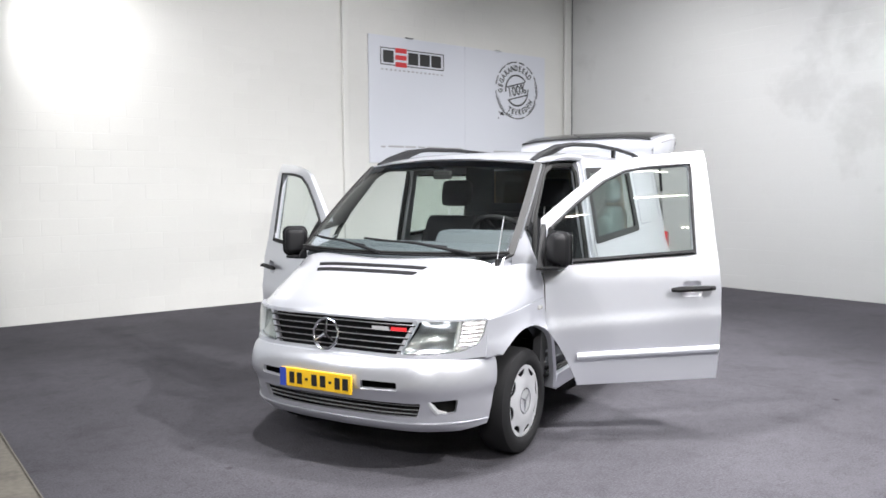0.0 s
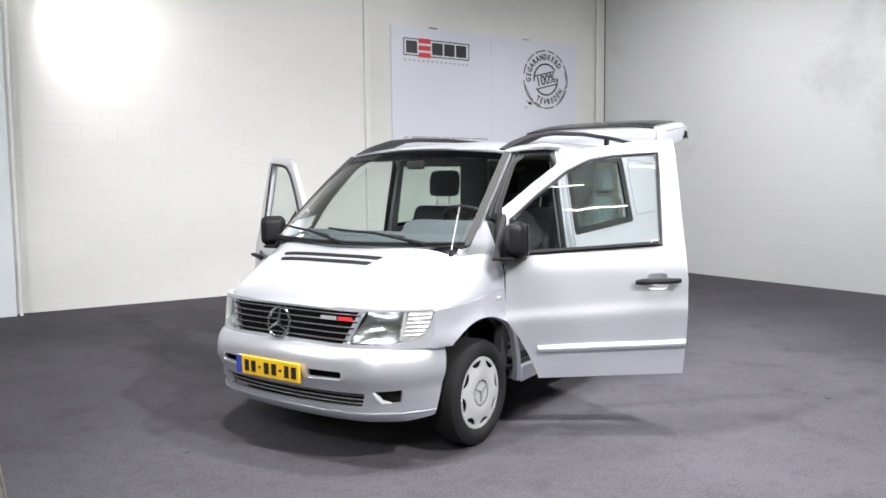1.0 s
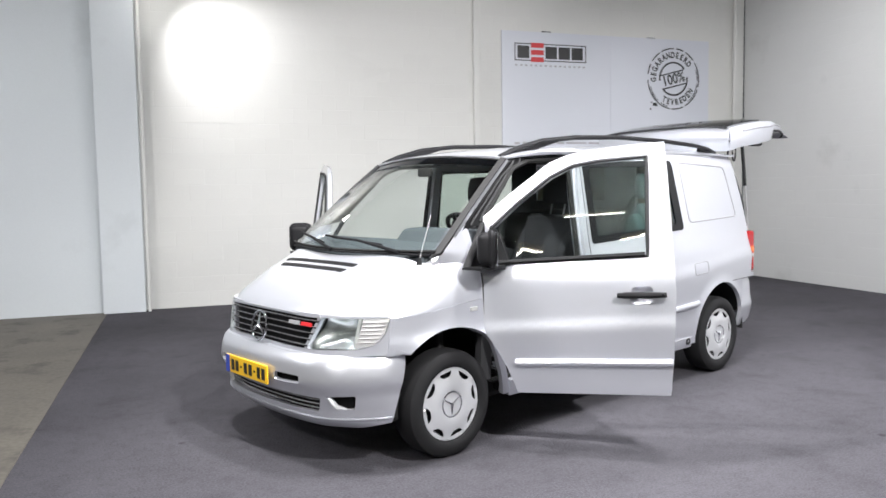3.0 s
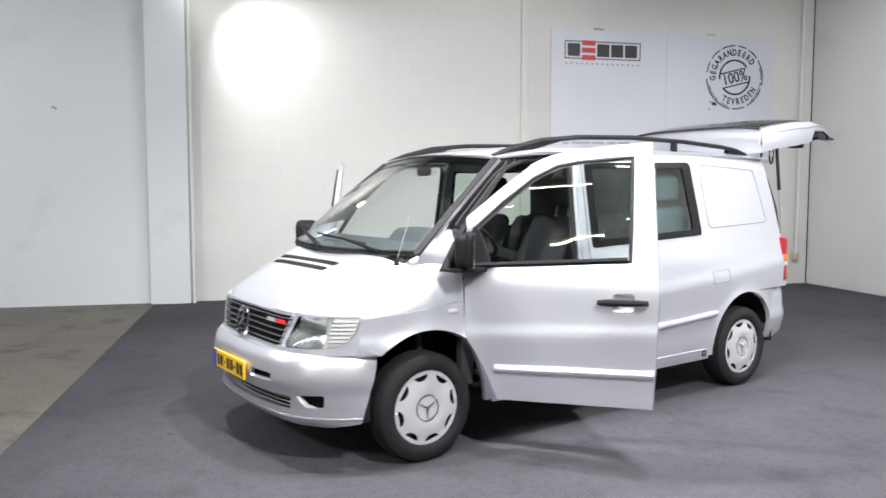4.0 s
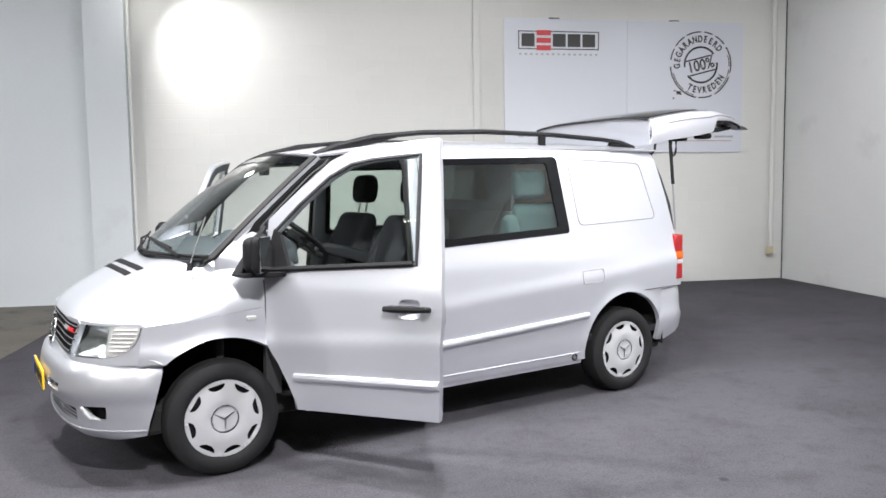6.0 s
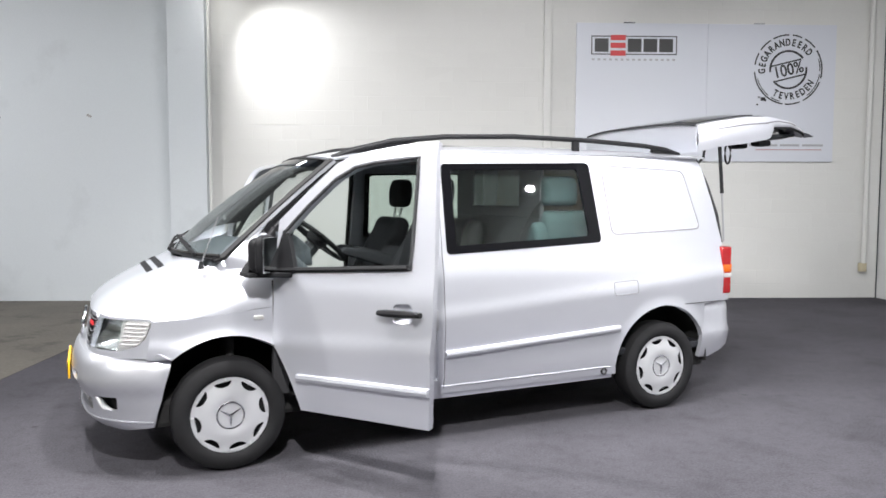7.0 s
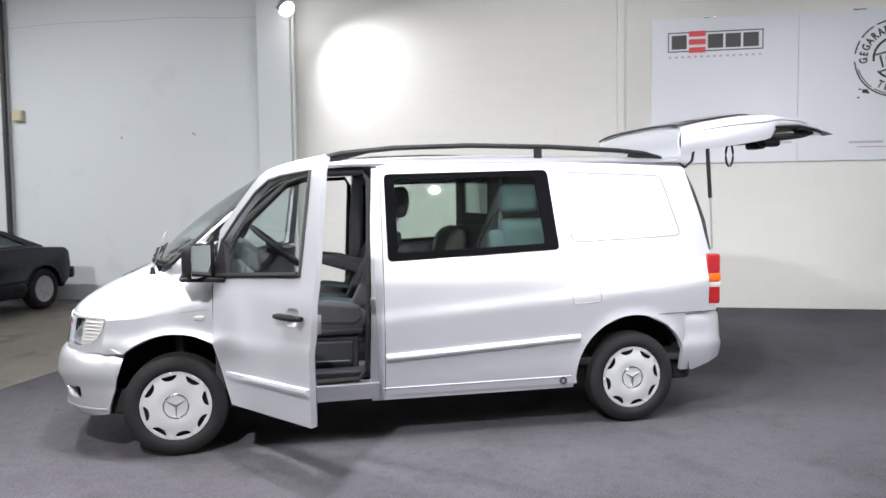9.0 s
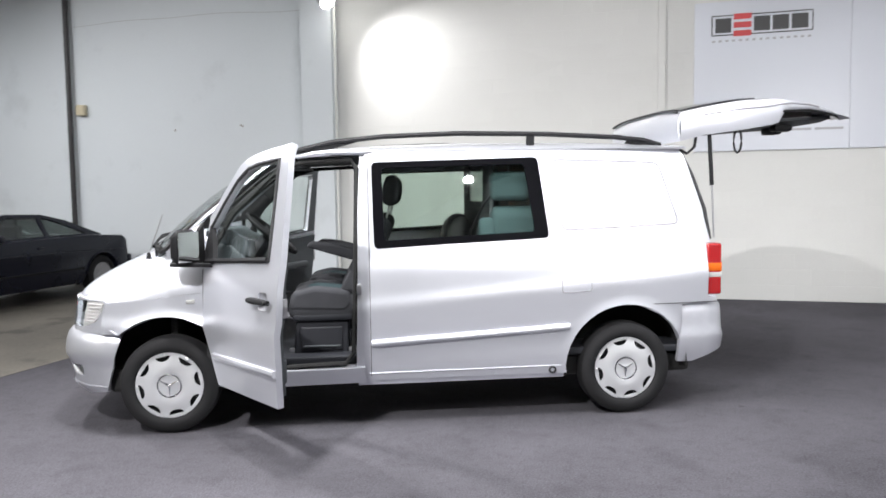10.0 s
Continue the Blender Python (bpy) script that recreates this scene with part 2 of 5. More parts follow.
def rbox(size, centre=(0, 0, 0), bevel=0.01, seg=2, bm=None, m=None):
    """A box with rounded edges."""
    b = bmesh.new()
    bmesh.ops.create_cube(b, size=1)
    bmesh.ops.scale(b, vec=size, verts=b.verts)
    if bevel:
        bmesh.ops.bevel(b, geom=list(b.edges), offset=min(bevel, min(size) * 0.49), segments=seg, affect="EDGES", profile=0.5)
    bmesh.ops.translate(b, vec=centre, verts=b.verts)
    if m is not None:
        bmesh.ops.transform(b, matrix=m, verts=b.verts)
    return join(bm, b)


def join(bm, b):
    if bm is None:
        return b
    me = bpy.data.meshes.new("tmp")
    b.to_mesh(me)
    b.free()
    bm.from_mesh(me)
    bpy.data.meshes.remove(me)
    return bm


def prism(profile, width, bevel=0.01, seg=2, bm=None, m=None):
    """A closed outline in x and z, drawn out along y round y = 0."""
    b = bmesh.new()
    vs = [b.verts.new((x, -width / 2, z)) for x, z in profile]
    f = b.faces.new(vs)
    ex = bmesh.ops.extrude_face_region(b, geom=[f])
    bmesh.ops.translate(b, vec=(0, width, 0), verts=[v for v in ex["geom"] if isinstance(v, bmesh.types.BMVert)])
    bmesh.ops.recalc_face_normals(b, faces=b.faces)
    if bevel:
        bmesh.ops.bevel(b, geom=list(b.edges), offset=bevel, segments=seg, affect="EDGES", profile=0.5)
    if m is not None:
        bmesh.ops.transform(b, matrix=m, verts=b.verts)
    return join(bm, b)


def sweep(points, r, n=8, bm=None, flat=1.0, closed=False, caps=True):
    """A round (or flattened in height) bar along a line of points."""
    b = bmesh.new()
    pts = [Vector(p) for p in points]
    rings = []
    for i, p in enumerate(pts):
        a, c = (pts[i - 1], pts[(i + 1) % len(pts)]) if closed else (pts[max(0, i - 1)], pts[min(len(pts) - 1, i + 1)])
        d = (c - a).normalized()
        side = d.cross(Vector((0, 0, 1)))
        side = side.normalized() if side.length > 1e-3 else Vector((1, 0, 0))
        up = side.cross(d).normalized()
        rr = r[i] if isinstance(r, (list, tuple)) else r
        rings.append([b.verts.new(p + rr * (math.cos(k * math.tau / n) * side + flat * math.sin(k * math.tau / n) * up)) for k in range(n)])
    count = len(rings)
    for i in range(count if closed else count - 1):
        A, B = rings[i], rings[(i + 1) % count]
        for k in range(n):
            b.faces.new((A[k], A[(k + 1) % n], B[(k + 1) % n], B[k]))
    if caps and not closed:
        b.faces.new(rings[0][::-1])
        b.faces.new(rings[-1])
    bmesh.ops.recalc_face_normals(b, faces=b.faces)
    return join(bm, b)


def lathe(profile, n=48, bm=None, m=None):
    """Turns (radius, height) pairs about the local z axis."""
    b = bmesh.new()
    rings = [[b.verts.new((r * math.cos(k * math.tau / n), r * math.sin(k * math.tau / n), h)) for k in range(n)] for r, h in profile]
    for A, B in zip(rings, rings[1:]):
        for k in range(n):
            b.faces.new((A[k], A[(k + 1) % n], B[(k + 1) % n], B[k]))
    bmesh.ops.remove_doubles(b, verts=b.verts, dist=1e-5)
    bmesh.ops.recalc_face_normals(b, faces=b.faces)
    if m is not None:
        bmesh.ops.transform(b, matrix=m, verts=b.verts)
    return join(bm, b)


def rounded(points, r, n=5):
    """An outline with its corners rounded; r one radius or one a corner."""
    out = []
    for i, p in enumerate(points):
        p, a, c = Vector(p), Vector(points[i - 1]), Vector(points[(i + 1) % len(points)])
        rr = r[i] if isinstance(r, (list, tuple)) else r
        if rr <= 0:
            out.append(tuple(p))
            continue
        u, v = a - p, c - p
        k = min(rr, u.length * 0.45, v.length * 0.45)
        s, e = p + u.normalized() * k, p + v.normalized() * k
        for j in range(n + 1):
            q = j / n
            out.append(tuple((1 - q) ** 2 * s + 2 * q * (1 - q) * p + q * q * e))
    return out


def inside(p, poly):
    x, y = p
    hit = False
    for (x1, y1), (x2, y2) in zip(poly, poly[1:] + poly[:1]):
        if (y1 > y) != (y2 > y) and x < (x2 - x1) * (y - y1) / (y2 - y1) + x1:
            hit = not hit
    return hit


def dense(poly, step):
    out = []
    for (x1, y1), (x2, y2) in zip(poly, poly[1:] + poly[:1]):
        n = max(1, int(math.hypot(x2 - x1, y2 - y1) / step + 0.5))
        out += [(x1 + (x2 - x1) * k / n, y1 + (y2 - y1) * k / n) for k in range(n)]
    return out


def sheet(outer, holes, f, step=0.06, thick=0.012, out=(0, -1, 0), bm=None):
    """A curved sheet with holes: an outline in two coordinates, laid on the surface f(a, b), with thickness away from out."""
    loops = [dense(list(l), step) for l in (outer, *holes)]
    verts, edges = [], []
    for l in loops:
        k = len(verts)
        verts += l
        edges += [(k + i, k + (i + 1) % len(l)) for i in range(len(l))]
    xs, ys = [p[0] for p in loops[0]], [p[1] for p in loops[0]]
    near = np.array(verts)
    a = min(xs) + step / 2
    row = 0
    while a < max(xs):
        c = min(ys) + step * (0.5 if row % 2 else 0.9)
        while c < max(ys):
            if inside((a, c), loops[0]) and not any(inside((a, c), h) for h in loops[1:]):
                if np.min(np.abs(near - (a, c)).max(axis=1)) > step * 0.45:
                    verts.append((a, c))
            c += step
        a += step
        row += 1
    vs, _, fs, *_ = delaunay_2d_cdt([Vector(v) for v in verts], edges, [], 2, 1e-6)
    b = bmesh.new()
    bv = [b.verts.new(f(v[0], v[1])) for v in vs]
    for face in fs:
        mid = (sum(vs[k][0] for k in face) / 3, sum(vs[k][1] for k in face) / 3)
        if any(inside(mid, h) for h in loops[1:]) or not inside(mid, loops[0]):
            continue
        try:
            b.faces.new([bv[k] for k in face])
        except ValueError:
            pass
    b.normal_update()
    o = Vector(out)
    total = sum((fc.normal * fc.calc_area()).dot(o) for fc in b.faces)
    if total < 0:
        bmesh.ops.reverse_faces(b, faces=b.faces)
    b.normal_update()
    if thick:
        b.verts.ensure_lookup_table()
        normals = [v.normal.copy() for v in b.verts]
        back = [b.verts.new(v.co - n * thick) for v, n in zip(list(b.verts), normals)]
        b.verts.index_update()
        first = list(b.faces)
        for fc in first:
            b.faces.new([back[v.index] for v in reversed(fc.verts)])
        for e in [e for e in b.edges if len(e.link_faces) == 1 and e.verts[0].index < len(back) and e.verts[1].index < len(back)]:
            fc = e.link_faces[0]
            for lp in fc.loops:
                if lp.edge == e:
                    p, q = lp.vert, lp.link_loop_next.vert
            b.faces.new((q, p, back[p.index], back[q.index]))
    return join(bm, b)


def grid(nu, nv, f, thick=0.0, bm=None, out=(0, 0, 1)):
    """A sheet f(u, v) over the unit square."""
    b = bmesh.new()
    g = [[b.verts.new(f(i / nu, j / nv)) for j in range(nv + 1)] for i in range(nu + 1)]
    for i in range(nu):
        for j in range(nv):
            b.faces.new((g[i][j], g[i + 1][j], g[i + 1][j + 1], g[i][j + 1]))
    b.normal_update()
    if sum((fc.normal * fc.calc_area()).dot(Vector(out)) for fc in b.faces) < 0:
        bmesh.ops.reverse_faces(b, faces=b.faces)
    if thick:
        bmesh.ops.solidify(b, geom=list(b.faces), thickness=thick)
    return join(bm, b)


def flat_bar(x0, z0, x1, z1, y, d=0.003, bm=None):
    return rbox((abs(x1 - x0), d, abs(z1 - z0)), ((x0 + x1) / 2, y, (z0 + z1) / 2), 0, 1, bm)


# ---- the hall ----


def slab(name, x0, x1, y0, y1, z0, z1, material, label, bevel=0.0, category="wall"):
    b = rbox((x1 - x0, y1 - y0, z1 - z0), ((x0 + x1) / 2, (y0 + y1) / 2, (z0 + z1) / 2), bevel)
    return tagged(part(name, b, material), label, category, kind="structure")


slab("floor", -31, WALL_X + 0.3, -19, WALL_Y + 0.4, -0.2, -0.006, CONCRETE, "worn bare concrete hall floor with stains", category="floor")
slab("carpet_floor", -2.105, WALL_X, -9.9, WALL_Y - 0.001, -0.005, 0.0, CARPET, "charcoal needle-felt carpet laid on the concrete", category="carpet")
wall_back = slab("wall_back", -2.14, WALL_X + 0.3, WALL_Y + 0.006, WALL_Y + 0.3, -0.006, CEIL, WHITE_W, "white painted concrete block wall")
slab("wall_back_left", -31, -2.0, WALL_Y - 0.03, WALL_Y + 0.3, -0.006, CEIL, WHITE_B, "pale grey painted hall wall")
wall_right = slab("wall_right", WALL_X + 0.006, WALL_X + 0.3, -19, WALL_Y + 0.006, -0.006, CEIL, WHITE_R, "white painted side wall of the hall")
slab("wall_front", -31, WALL_X + 0.3, -19.3, -19, -0.2, CEIL, WHITE_B, "plain white wall closing the hall")
slab("wall_left", -31.3, -31, -19.3, WALL_Y + 0.4, -0.2, CEIL, WHITE_B, "plain white wall closing the hall")
slab("ceiling", -31.3, WALL_X + 0.3, -19.3, WALL_Y + 0.4, CEIL, CEIL + 0.2, CEILM, "dark grey hall ceiling", category="ceiling")
slab("pillar", -2.14, -1.62, 5.99, WALL_Y + 0.005, 0.0, CEIL, WHITE_B, "white painted concrete pillar standing against the wall", 0.006, "pillar")

# ---- the van: x runs to its rear from the front axle, y to its right side, z up ----
van = thing("delivery_van", pose(-0.036, -0.014, 0, 0, 0, 22.6), "silver delivery van with both front doors and its tailgate open", "van")


def crease(x):
    return 0.80 + 0.075 * (x - 1.2) if x > 0.2 else 0.725 + 0.2 * (0.2 - x) * 1.1


def hw(x, z):
    """Half the body's width at a place along it and a height."""
    k = crease(max(x, 0.2))
    w = np.mean(np.interp((z - 0.024, z - 0.012, z, z + 0.012, z + 0.024), (0.2, 0.42, k - 0.016, k + 0.016, 1.02, 1.16, 1.72, 1.80), (0.855, 0.885, 0.902, 0.889, 0.876, 0.845, 0.757, 0.722)))
    w = float(w)
    if x > 2.5:
        w -= 0.075 * ((x - 2.5) / 1.15) ** 2
    if x < 0.2:
        w -= 0.078 * ((0.2 - x) / 0.6) ** 2
    return w


def arch(cx, r, a0, a1, n=16, cz=0.325, squash=1.0):
    return [(cx + r * math.cos(radians(a0 + (a1 - a0) * k / n)), cz + squash * r * math.sin(radians(a0 + (a1 - a0) * k / n))) for k in range(n + 1)]


def flare(a, b, cx, r):
    d = max(0.0, math.hypot(a - cx, b - 0.325) - r)
    return 0.010 * math.exp(-(d / 0.03) ** 2)


WIN = rounded([(1.318, 1.157), (2.480, 1.207), (2.417, 1.744), (1.309, 1.718)], 0.035)
for sg in (-1, 1):
    S = lambda a, b, sg=sg: (a, sg * hw(a, b), b)
    o = (0, sg, 0)
    rear = [(1.245, 0.30), (2.585, 0.30)] + arch(3.0, 0.425, 176, 24) + [(3.40, 0.735), (3.655, 0.745), (3.655, 0.778), (3.590, 0.785), (3.596, 1.146), (3.628, 1.152), (3.56, 1.45), (3.46, 1.76), (3.42, 1.80)] + [(1.27, 1.79), (1.235, 1.5), (1.225, 1.0), (1.24, 0.6)]
    hole = rounded([(1.338, 1.178), (2.457, 1.226), (2.399, 1.724), (1.329, 1.70)], 0.03)
    part("side_panel", sheet(rear, [hole], lambda a, b, sg=sg: (a, sg * (hw(a, b) + (flare(a, b, 3.0, 0.425) if 2.4 < a < 3.38 and b < 0.9 else 0)), b), 0.035, 0.03, o), PAINT, van, "silver painted side panel")
    surround = part("window_surround", sheet(WIN, [rounded([(1.385, 1.208), (2.385, 1.251), (2.325, 1.700), (1.375, 1.682)], 0.03)], lambda a, b, sg=sg: (a, sg * (hw(a, b) + 0.004), b), 0.09, 0.02, o), FRIT, van, "black window surround")
    part("side_window", sheet(rounded([(1.334, 1.176), (2.462, 1.222), (2.402, 1.728), (1.326, 1.703)], 0.03), [], lambda a, b, sg=sg: (a, sg * (hw(a, b) - 0.003), b), 0.12, 0.004, o), GLASS_S, van, "green tinted side window", shadow=False)
    # pressed outline of the blind panel behind the window, shading drawn as grey line
    edge = [S(a, b) for a, b in dense(rounded([(2.575, 1.255), (3.40, 1.282), (3.265, 1.70), (2.52, 1.728)], 0.05), 0.08)]
    part("panel_bead", sweep(edge, 0.0045, 6, closed=True), SEAM_SHADE, van)
    # long rubbing strip
    strip = [(a, sg * (hw(a, 0.56) + 0.010), 0.545 + 0.055 * (a - 1.29)) for a in np.linspace(1.29, 2.60, 12)]
    part("side_moulding", sweep(strip, 0.017, 8, flat=1.25), PAINT, van, "silver rubbing strip")
    part("sill_crease", sweep([(a, sg * (hw(a, 0.35) + 0.001), 0.345 + 0.006 * (a - 1.27)) for a in np.linspace(1.27, 2.565, 12)], 0.0045, 6), PAINT, van)
    # sill below the door opening
    sill = rounded([(0.46, 0.275), (1.26, 0.285), (1.26, 0.385), (0.47, 0.375)], 0.01)
    part("sill", sheet(sill, [], S, 0.1, 0.09, o), PAINT, van, "silver door sill")
    part("rocker", sheet([(1.2, 0.265), (2.57, 0.27), (2.57, 0.32), (1.2, 0.32)], [], lambda a, b, sg=sg: (a, sg * (hw(a, b) - 0.012), b), 0.12, 0.1, o), PAINT, van)
    # front wing
    wing = [(-0.424, 0.645)] + arch(0.0, 0.435, 133, 58, 12) + [(0.285, 0.632), (0.334, 0.545), (0.372, 0.45), (0.398, 0.36), (0.408, 0.295), (0.464, 0.295), (0.449, 0.36), (0.412, 0.48), (0.368, 0.57), (0.305, 0.67), (0.247, 0.745), (0.245, 0.904), (0.0, 0.8805), (-0.19, 0.856), (-0.392, 0.848)]
    part("front_wing", sheet(wing, [], lambda a, b, sg=sg: (a, sg * (hw(a, b) + flare(a, b, 0.0, 0.435) * (1 if b > 0.62 else max(0, (b - 0.5) / 0.12))), b), 0.028, 0.03, o), PAINT, van, "silver front wing")
    part("side_repeater", rbox((0.055, 0.014, 0.026), (0.155, sg * (hw(0.155, 0.85) + 0.004), 0.85), 0.008), LAMP_WHITE, van, "clear side indicator")
    # shade in the gap ahead of the open door, drawn as a dark line
    part("shut_line", sweep([(0.238, sg * (hw(0.238, z) + 0.002), z) for z in np.linspace(0.755, 0.905, 8)] + [(0.238, sg * 0.880, 0.98), (0.238, sg * 0.867, 1.05)], 0.005, 5), SEAM_M, van)
    # wheel housings
    for cx in (0.0, 3.0):
        b = grid(14, 1, lambda u, v, cx=cx, sg=sg: (cx + 0.445 * math.cos(radians(183 - 186 * u)), sg * (0.5 + (0.27 if cx < 1 else 0.33) * v), 0.325 + 0.445 * math.sin(radians(183 - 186 * u))))
        b = rbox((0.88, 0.02, 0.50), (cx, sg * 0.5, 0.52), 0, 1, b)
        part("wheel_housing", b, LINER, van)
    # black strip of the windscreen pillar, and the silver rail over the door
    apil = lambda u, v, sg=sg: Vector((-0.02 + 0.655 * u + 0.016 * v, sg * (0.752 - 0.10 * u ** 1.3 + 0.038 * v), 1.185 + 0.555 * u + 0.05 * u * (1 - u) - 0.006 * v))
    # the silver pillar gets a darker grey in place of shade
    part("windscreen_pillar", grid(16, 3, lambda u, v: apil(0.16 + 0.84 * u, 0.86) + Vector((0.018, sg * 0.004, -0.015)) * v, 0.02, out=(0, sg, 0.3)), PILLAR_SHADE, van, "silver windscreen pillar coloured in a shaded grey")
    part("pillar_strip", grid(18, 4, lambda u, v: apil(u, -0.14 + 1.0 * v) + Vector((-0.003, sg * (0.004 + 0.008 * max(0, 0.4 - u)), 0.003)) + Vector((-0.035, 0, -0.03)) * max(0, 0.08 - u) / 0.08 * (1 - v), 0.02, out=(0, sg, 0.3)), PILLAR_M, van, "black strip beside the windscreen")
    seal = lambda z, sg=sg: Vector((float(np.interp(z, (1.14, 1.40, 1.67, 1.72), (0.28, 0.425, 0.705, 0.83))), sg * float(np.interp(z, (1.14, 1.40, 1.67, 1.72), (0.80, 0.738, 0.683, 0.675))), z))
    liner = lambda u, v: (apil(0.22 + 0.78 * u, 0.9) + Vector((0.028, 0, -0.024))).lerp(seal(apil(0.22 + 0.78 * u, 1.0)[2] + 0.03), v) + Vector((0, -sg * 0.012 * math.sin(math.pi * v), 0))
    part("pillar_trim", grid(14, 6, liner, 0.02, out=(0, sg, 0)), BLACK, van, "black inner pillar trim")
    for k in (0.35, 0.75):
        part("pillar_bead", sweep([liner(u, k) + Vector((0, sg * 0.004, 0)) for u in np.linspace(0.05, 0.97, 12)], 0.007, 6), SEAM_M, van)
    part("cant_rail", sweep([(0.86, sg * 0.70, 1.770), (0.95, sg * 0.712, 1.782), (1.08, sg * 0.718, 1.787), (1.28, sg * 0.718, 1.788), (1.45, sg * 0.706, 1.782)], [0.008, 0.016, 0.022, 0.024, 0.004], 8), PAINT, van)
    part("door_seal", sweep([(0.30, sg * 0.80, 0.42), (0.29, sg * 0.83, 0.8), (0.27, sg * 0.80, 1.14), (0.42, sg * 0.74, 1.40), (0.70, sg * 0.685, 1.67), (0.85, sg * 0.675, 1.72), (1.18, sg * 0.69, 1.735), (1.214, sg * 0.715, 1.68), (1.200, sg * 0.795, 1.2), (1.187, sg * 0.845, 0.8), (1.172, sg * 0.85, 0.48), (1.12, sg * 0.845, 0.41), (0.35, sg * 0.83, 0.385)], 0.017, 6, closed=True), LINER, van, "black rubber door seal")
    part("door_post", sheet([(1.19, 0.38), (1.30, 0.38), (1.30, 1.76), (1.235, 1.76), (1.215, 1.4), (1.205, 0.9)], [], lambda a, b, sg=sg: (a, sg * (hw(a, b) - 0.022 - 0.12 * max(0, 1.25 - a)), b), 0.05, 0.06, o), PAINT, van, "silver door jamb")
    part("seam", sweep([(1.285, sg * (hw(1.285, b) + 0.0003), b) for b in np.linspace(0.33, 1.77, 24)], 0.0025, 5), SEAM_M, van)
    part("striker", rbox((0.03, 0.03, 0.06), (1.215, sg * 0.865, 0.90), 0.006), STEEL, van, "steel door striker")
    part("hinge_post", sheet([(0.24, 0.40), (0.33, 0.40), (0.33, 1.10), (0.245, 1.10)], [], lambda a, b, sg=sg: (a, sg * (hw(a, b) - 0.04), b), 0.1, 0.05, o), SEAM_M, van)
    for k in range(3):
        part("step_tread", rbox((0.05, 0.16, 0.03), (0.35 + 0.028 * k, sg * 0.76, 0.60 - 0.085 * k), 0.006), BLACK, van)
    # roof rail with its feet
    rail = [(0.66, 1.748), (0.80, 1.80), (1.05, 1.86), (1.4, 1.895), (1.9, 1.912), (2.5, 1.905), (3.0, 1.882), (3.2, 1.862), (3.33, 1.828)]
    rr = part("roof_rail", sweep([(a, sg * (0.64 - 0.02 * abs(a - 1.9)), b) for a, b in rail], 0.021, 8, flat=0.8), BLACK, van, "black roof rail")
    foot = sheet([(0.64, 1.735), (0.70, 1.77), (0.82, 1.81), (1.02, 1.858), (1.30, 1.89), (1.22, 1.86), (1.1, 1.828), (0.95, 1.79)], [], lambda a, b, sg=sg: (a, sg * (0.645 - 0.02 * abs(a - 1.9)), b), 0.06, 0.03, o)
    part("rail_foot", foot, BLACK, rr)
    part("rail_foot", rbox((0.055, 0.03, 0.085), (2.40, sg * 0.628, 1.865), 0.008), BLACK, rr)
    part("rail_foot", sheet([(3.08, 1.84), (3.10, 1.87), (3.22, 1.855), (3.35, 1.815), (3.25, 1.81)], [], lambda a, b, sg=sg: (a, sg * 0.615, b), 0.06, 0.03, o), BLACK, rr)
    # tail lamp
    tl = part("tail_lamp", rbox((0.108, 0.10, 0.356), (3.648, sg * 0.752, 0.966), 0.016), LAMP_RED, van, "red tail lamp with orange and white bands")
    part("indicator_lens", rbox((0.1095, 0.1015, 0.062), (3.648, sg * 0.752, 0.980), 0.006), LAMP_ORANGE, tl)
    part("reversing_lens", rbox((0.1095, 0.1015, 0.042), (3.648, sg * 0.752, 0.927), 0.006), LAMP_WHITE, tl)
    part("rear_gutter", sweep([(3.45, sg * 0.66, 1.79), (3.53, sg * 0.70, 1.60), (3.60, sg * 0.735, 1.38), (3.635, sg * 0.75, 1.17)], 0.014, 6), SEAM_M, van)
    part("rear_post", sheet([(3.36, 1.78), (3.44, 1.80), (3.60, 1.35), (3.66, 0.75), (3.55, 0.74), (3.50, 1.3)], [], lambda a, b, sg=sg: (a, sg * (hw(a, b) - 0.03), b), 0.1, 0.06, o), PAINT, van)

part("fuel_flap", sweep([(a, -(hw(a, b) + 0.0005), b) for a, b in dense(rounded([(2.553, 0.842), (2.755, 0.85), (2.755, 0.94), (2.553, 0.932)], 0.02), 0.05)], 0.003, 5, closed=True), SEAM_SHADE, van, "outline of the fuel flap")
part("tow_eye", sweep([(2.49 + 0.02 * math.cos(k * math.tau / 10), -0.875, 0.325 + 0.02 * math.sin(k * math.tau / 10)) for k in range(10)], 0.008, 6, closed=True), SEAM_M, van)

# nose: the bonnet with the shoulders of the wings


def zk(x):
    return float(np.interp(x, (-0.39, -0.19, 0.0, 0.2), (0.848, 0.857, 0.881, 0.902)))


def nose_front(yf):
    return -0.685 + 0.31 * yf ** 5


def nose(x, yf):
    """Height of the bonnet and the wings' shoulders; yf is the share of the half width."""
    q = max(0.0, (x - nose_front(yf)) / 0.56)
    zc = 0.862 + 0.315 * q ** 0.66
    n = float(np.interp(x, (-0.5, -0.2, 0.0, 0.245), (4.0, 6.0, 11.0, 13.0)))
    return zk(x) + (zc - zk(x)) * (1 - yf ** n) ** 0.62


def nose_point(x, y, lift=0.0):
    half = hw(x, 0.93) - 0.002
    return (x, y, nose(x, min(1.0, abs(y) / half)) + lift)


def nose_grid(u, yf, sg, rear):
    x = nose_front(yf) + (rear - nose_front(yf)) * u
    return (x, sg * yf * (hw(x, 0.93) - 0.002), nose(x, yf))


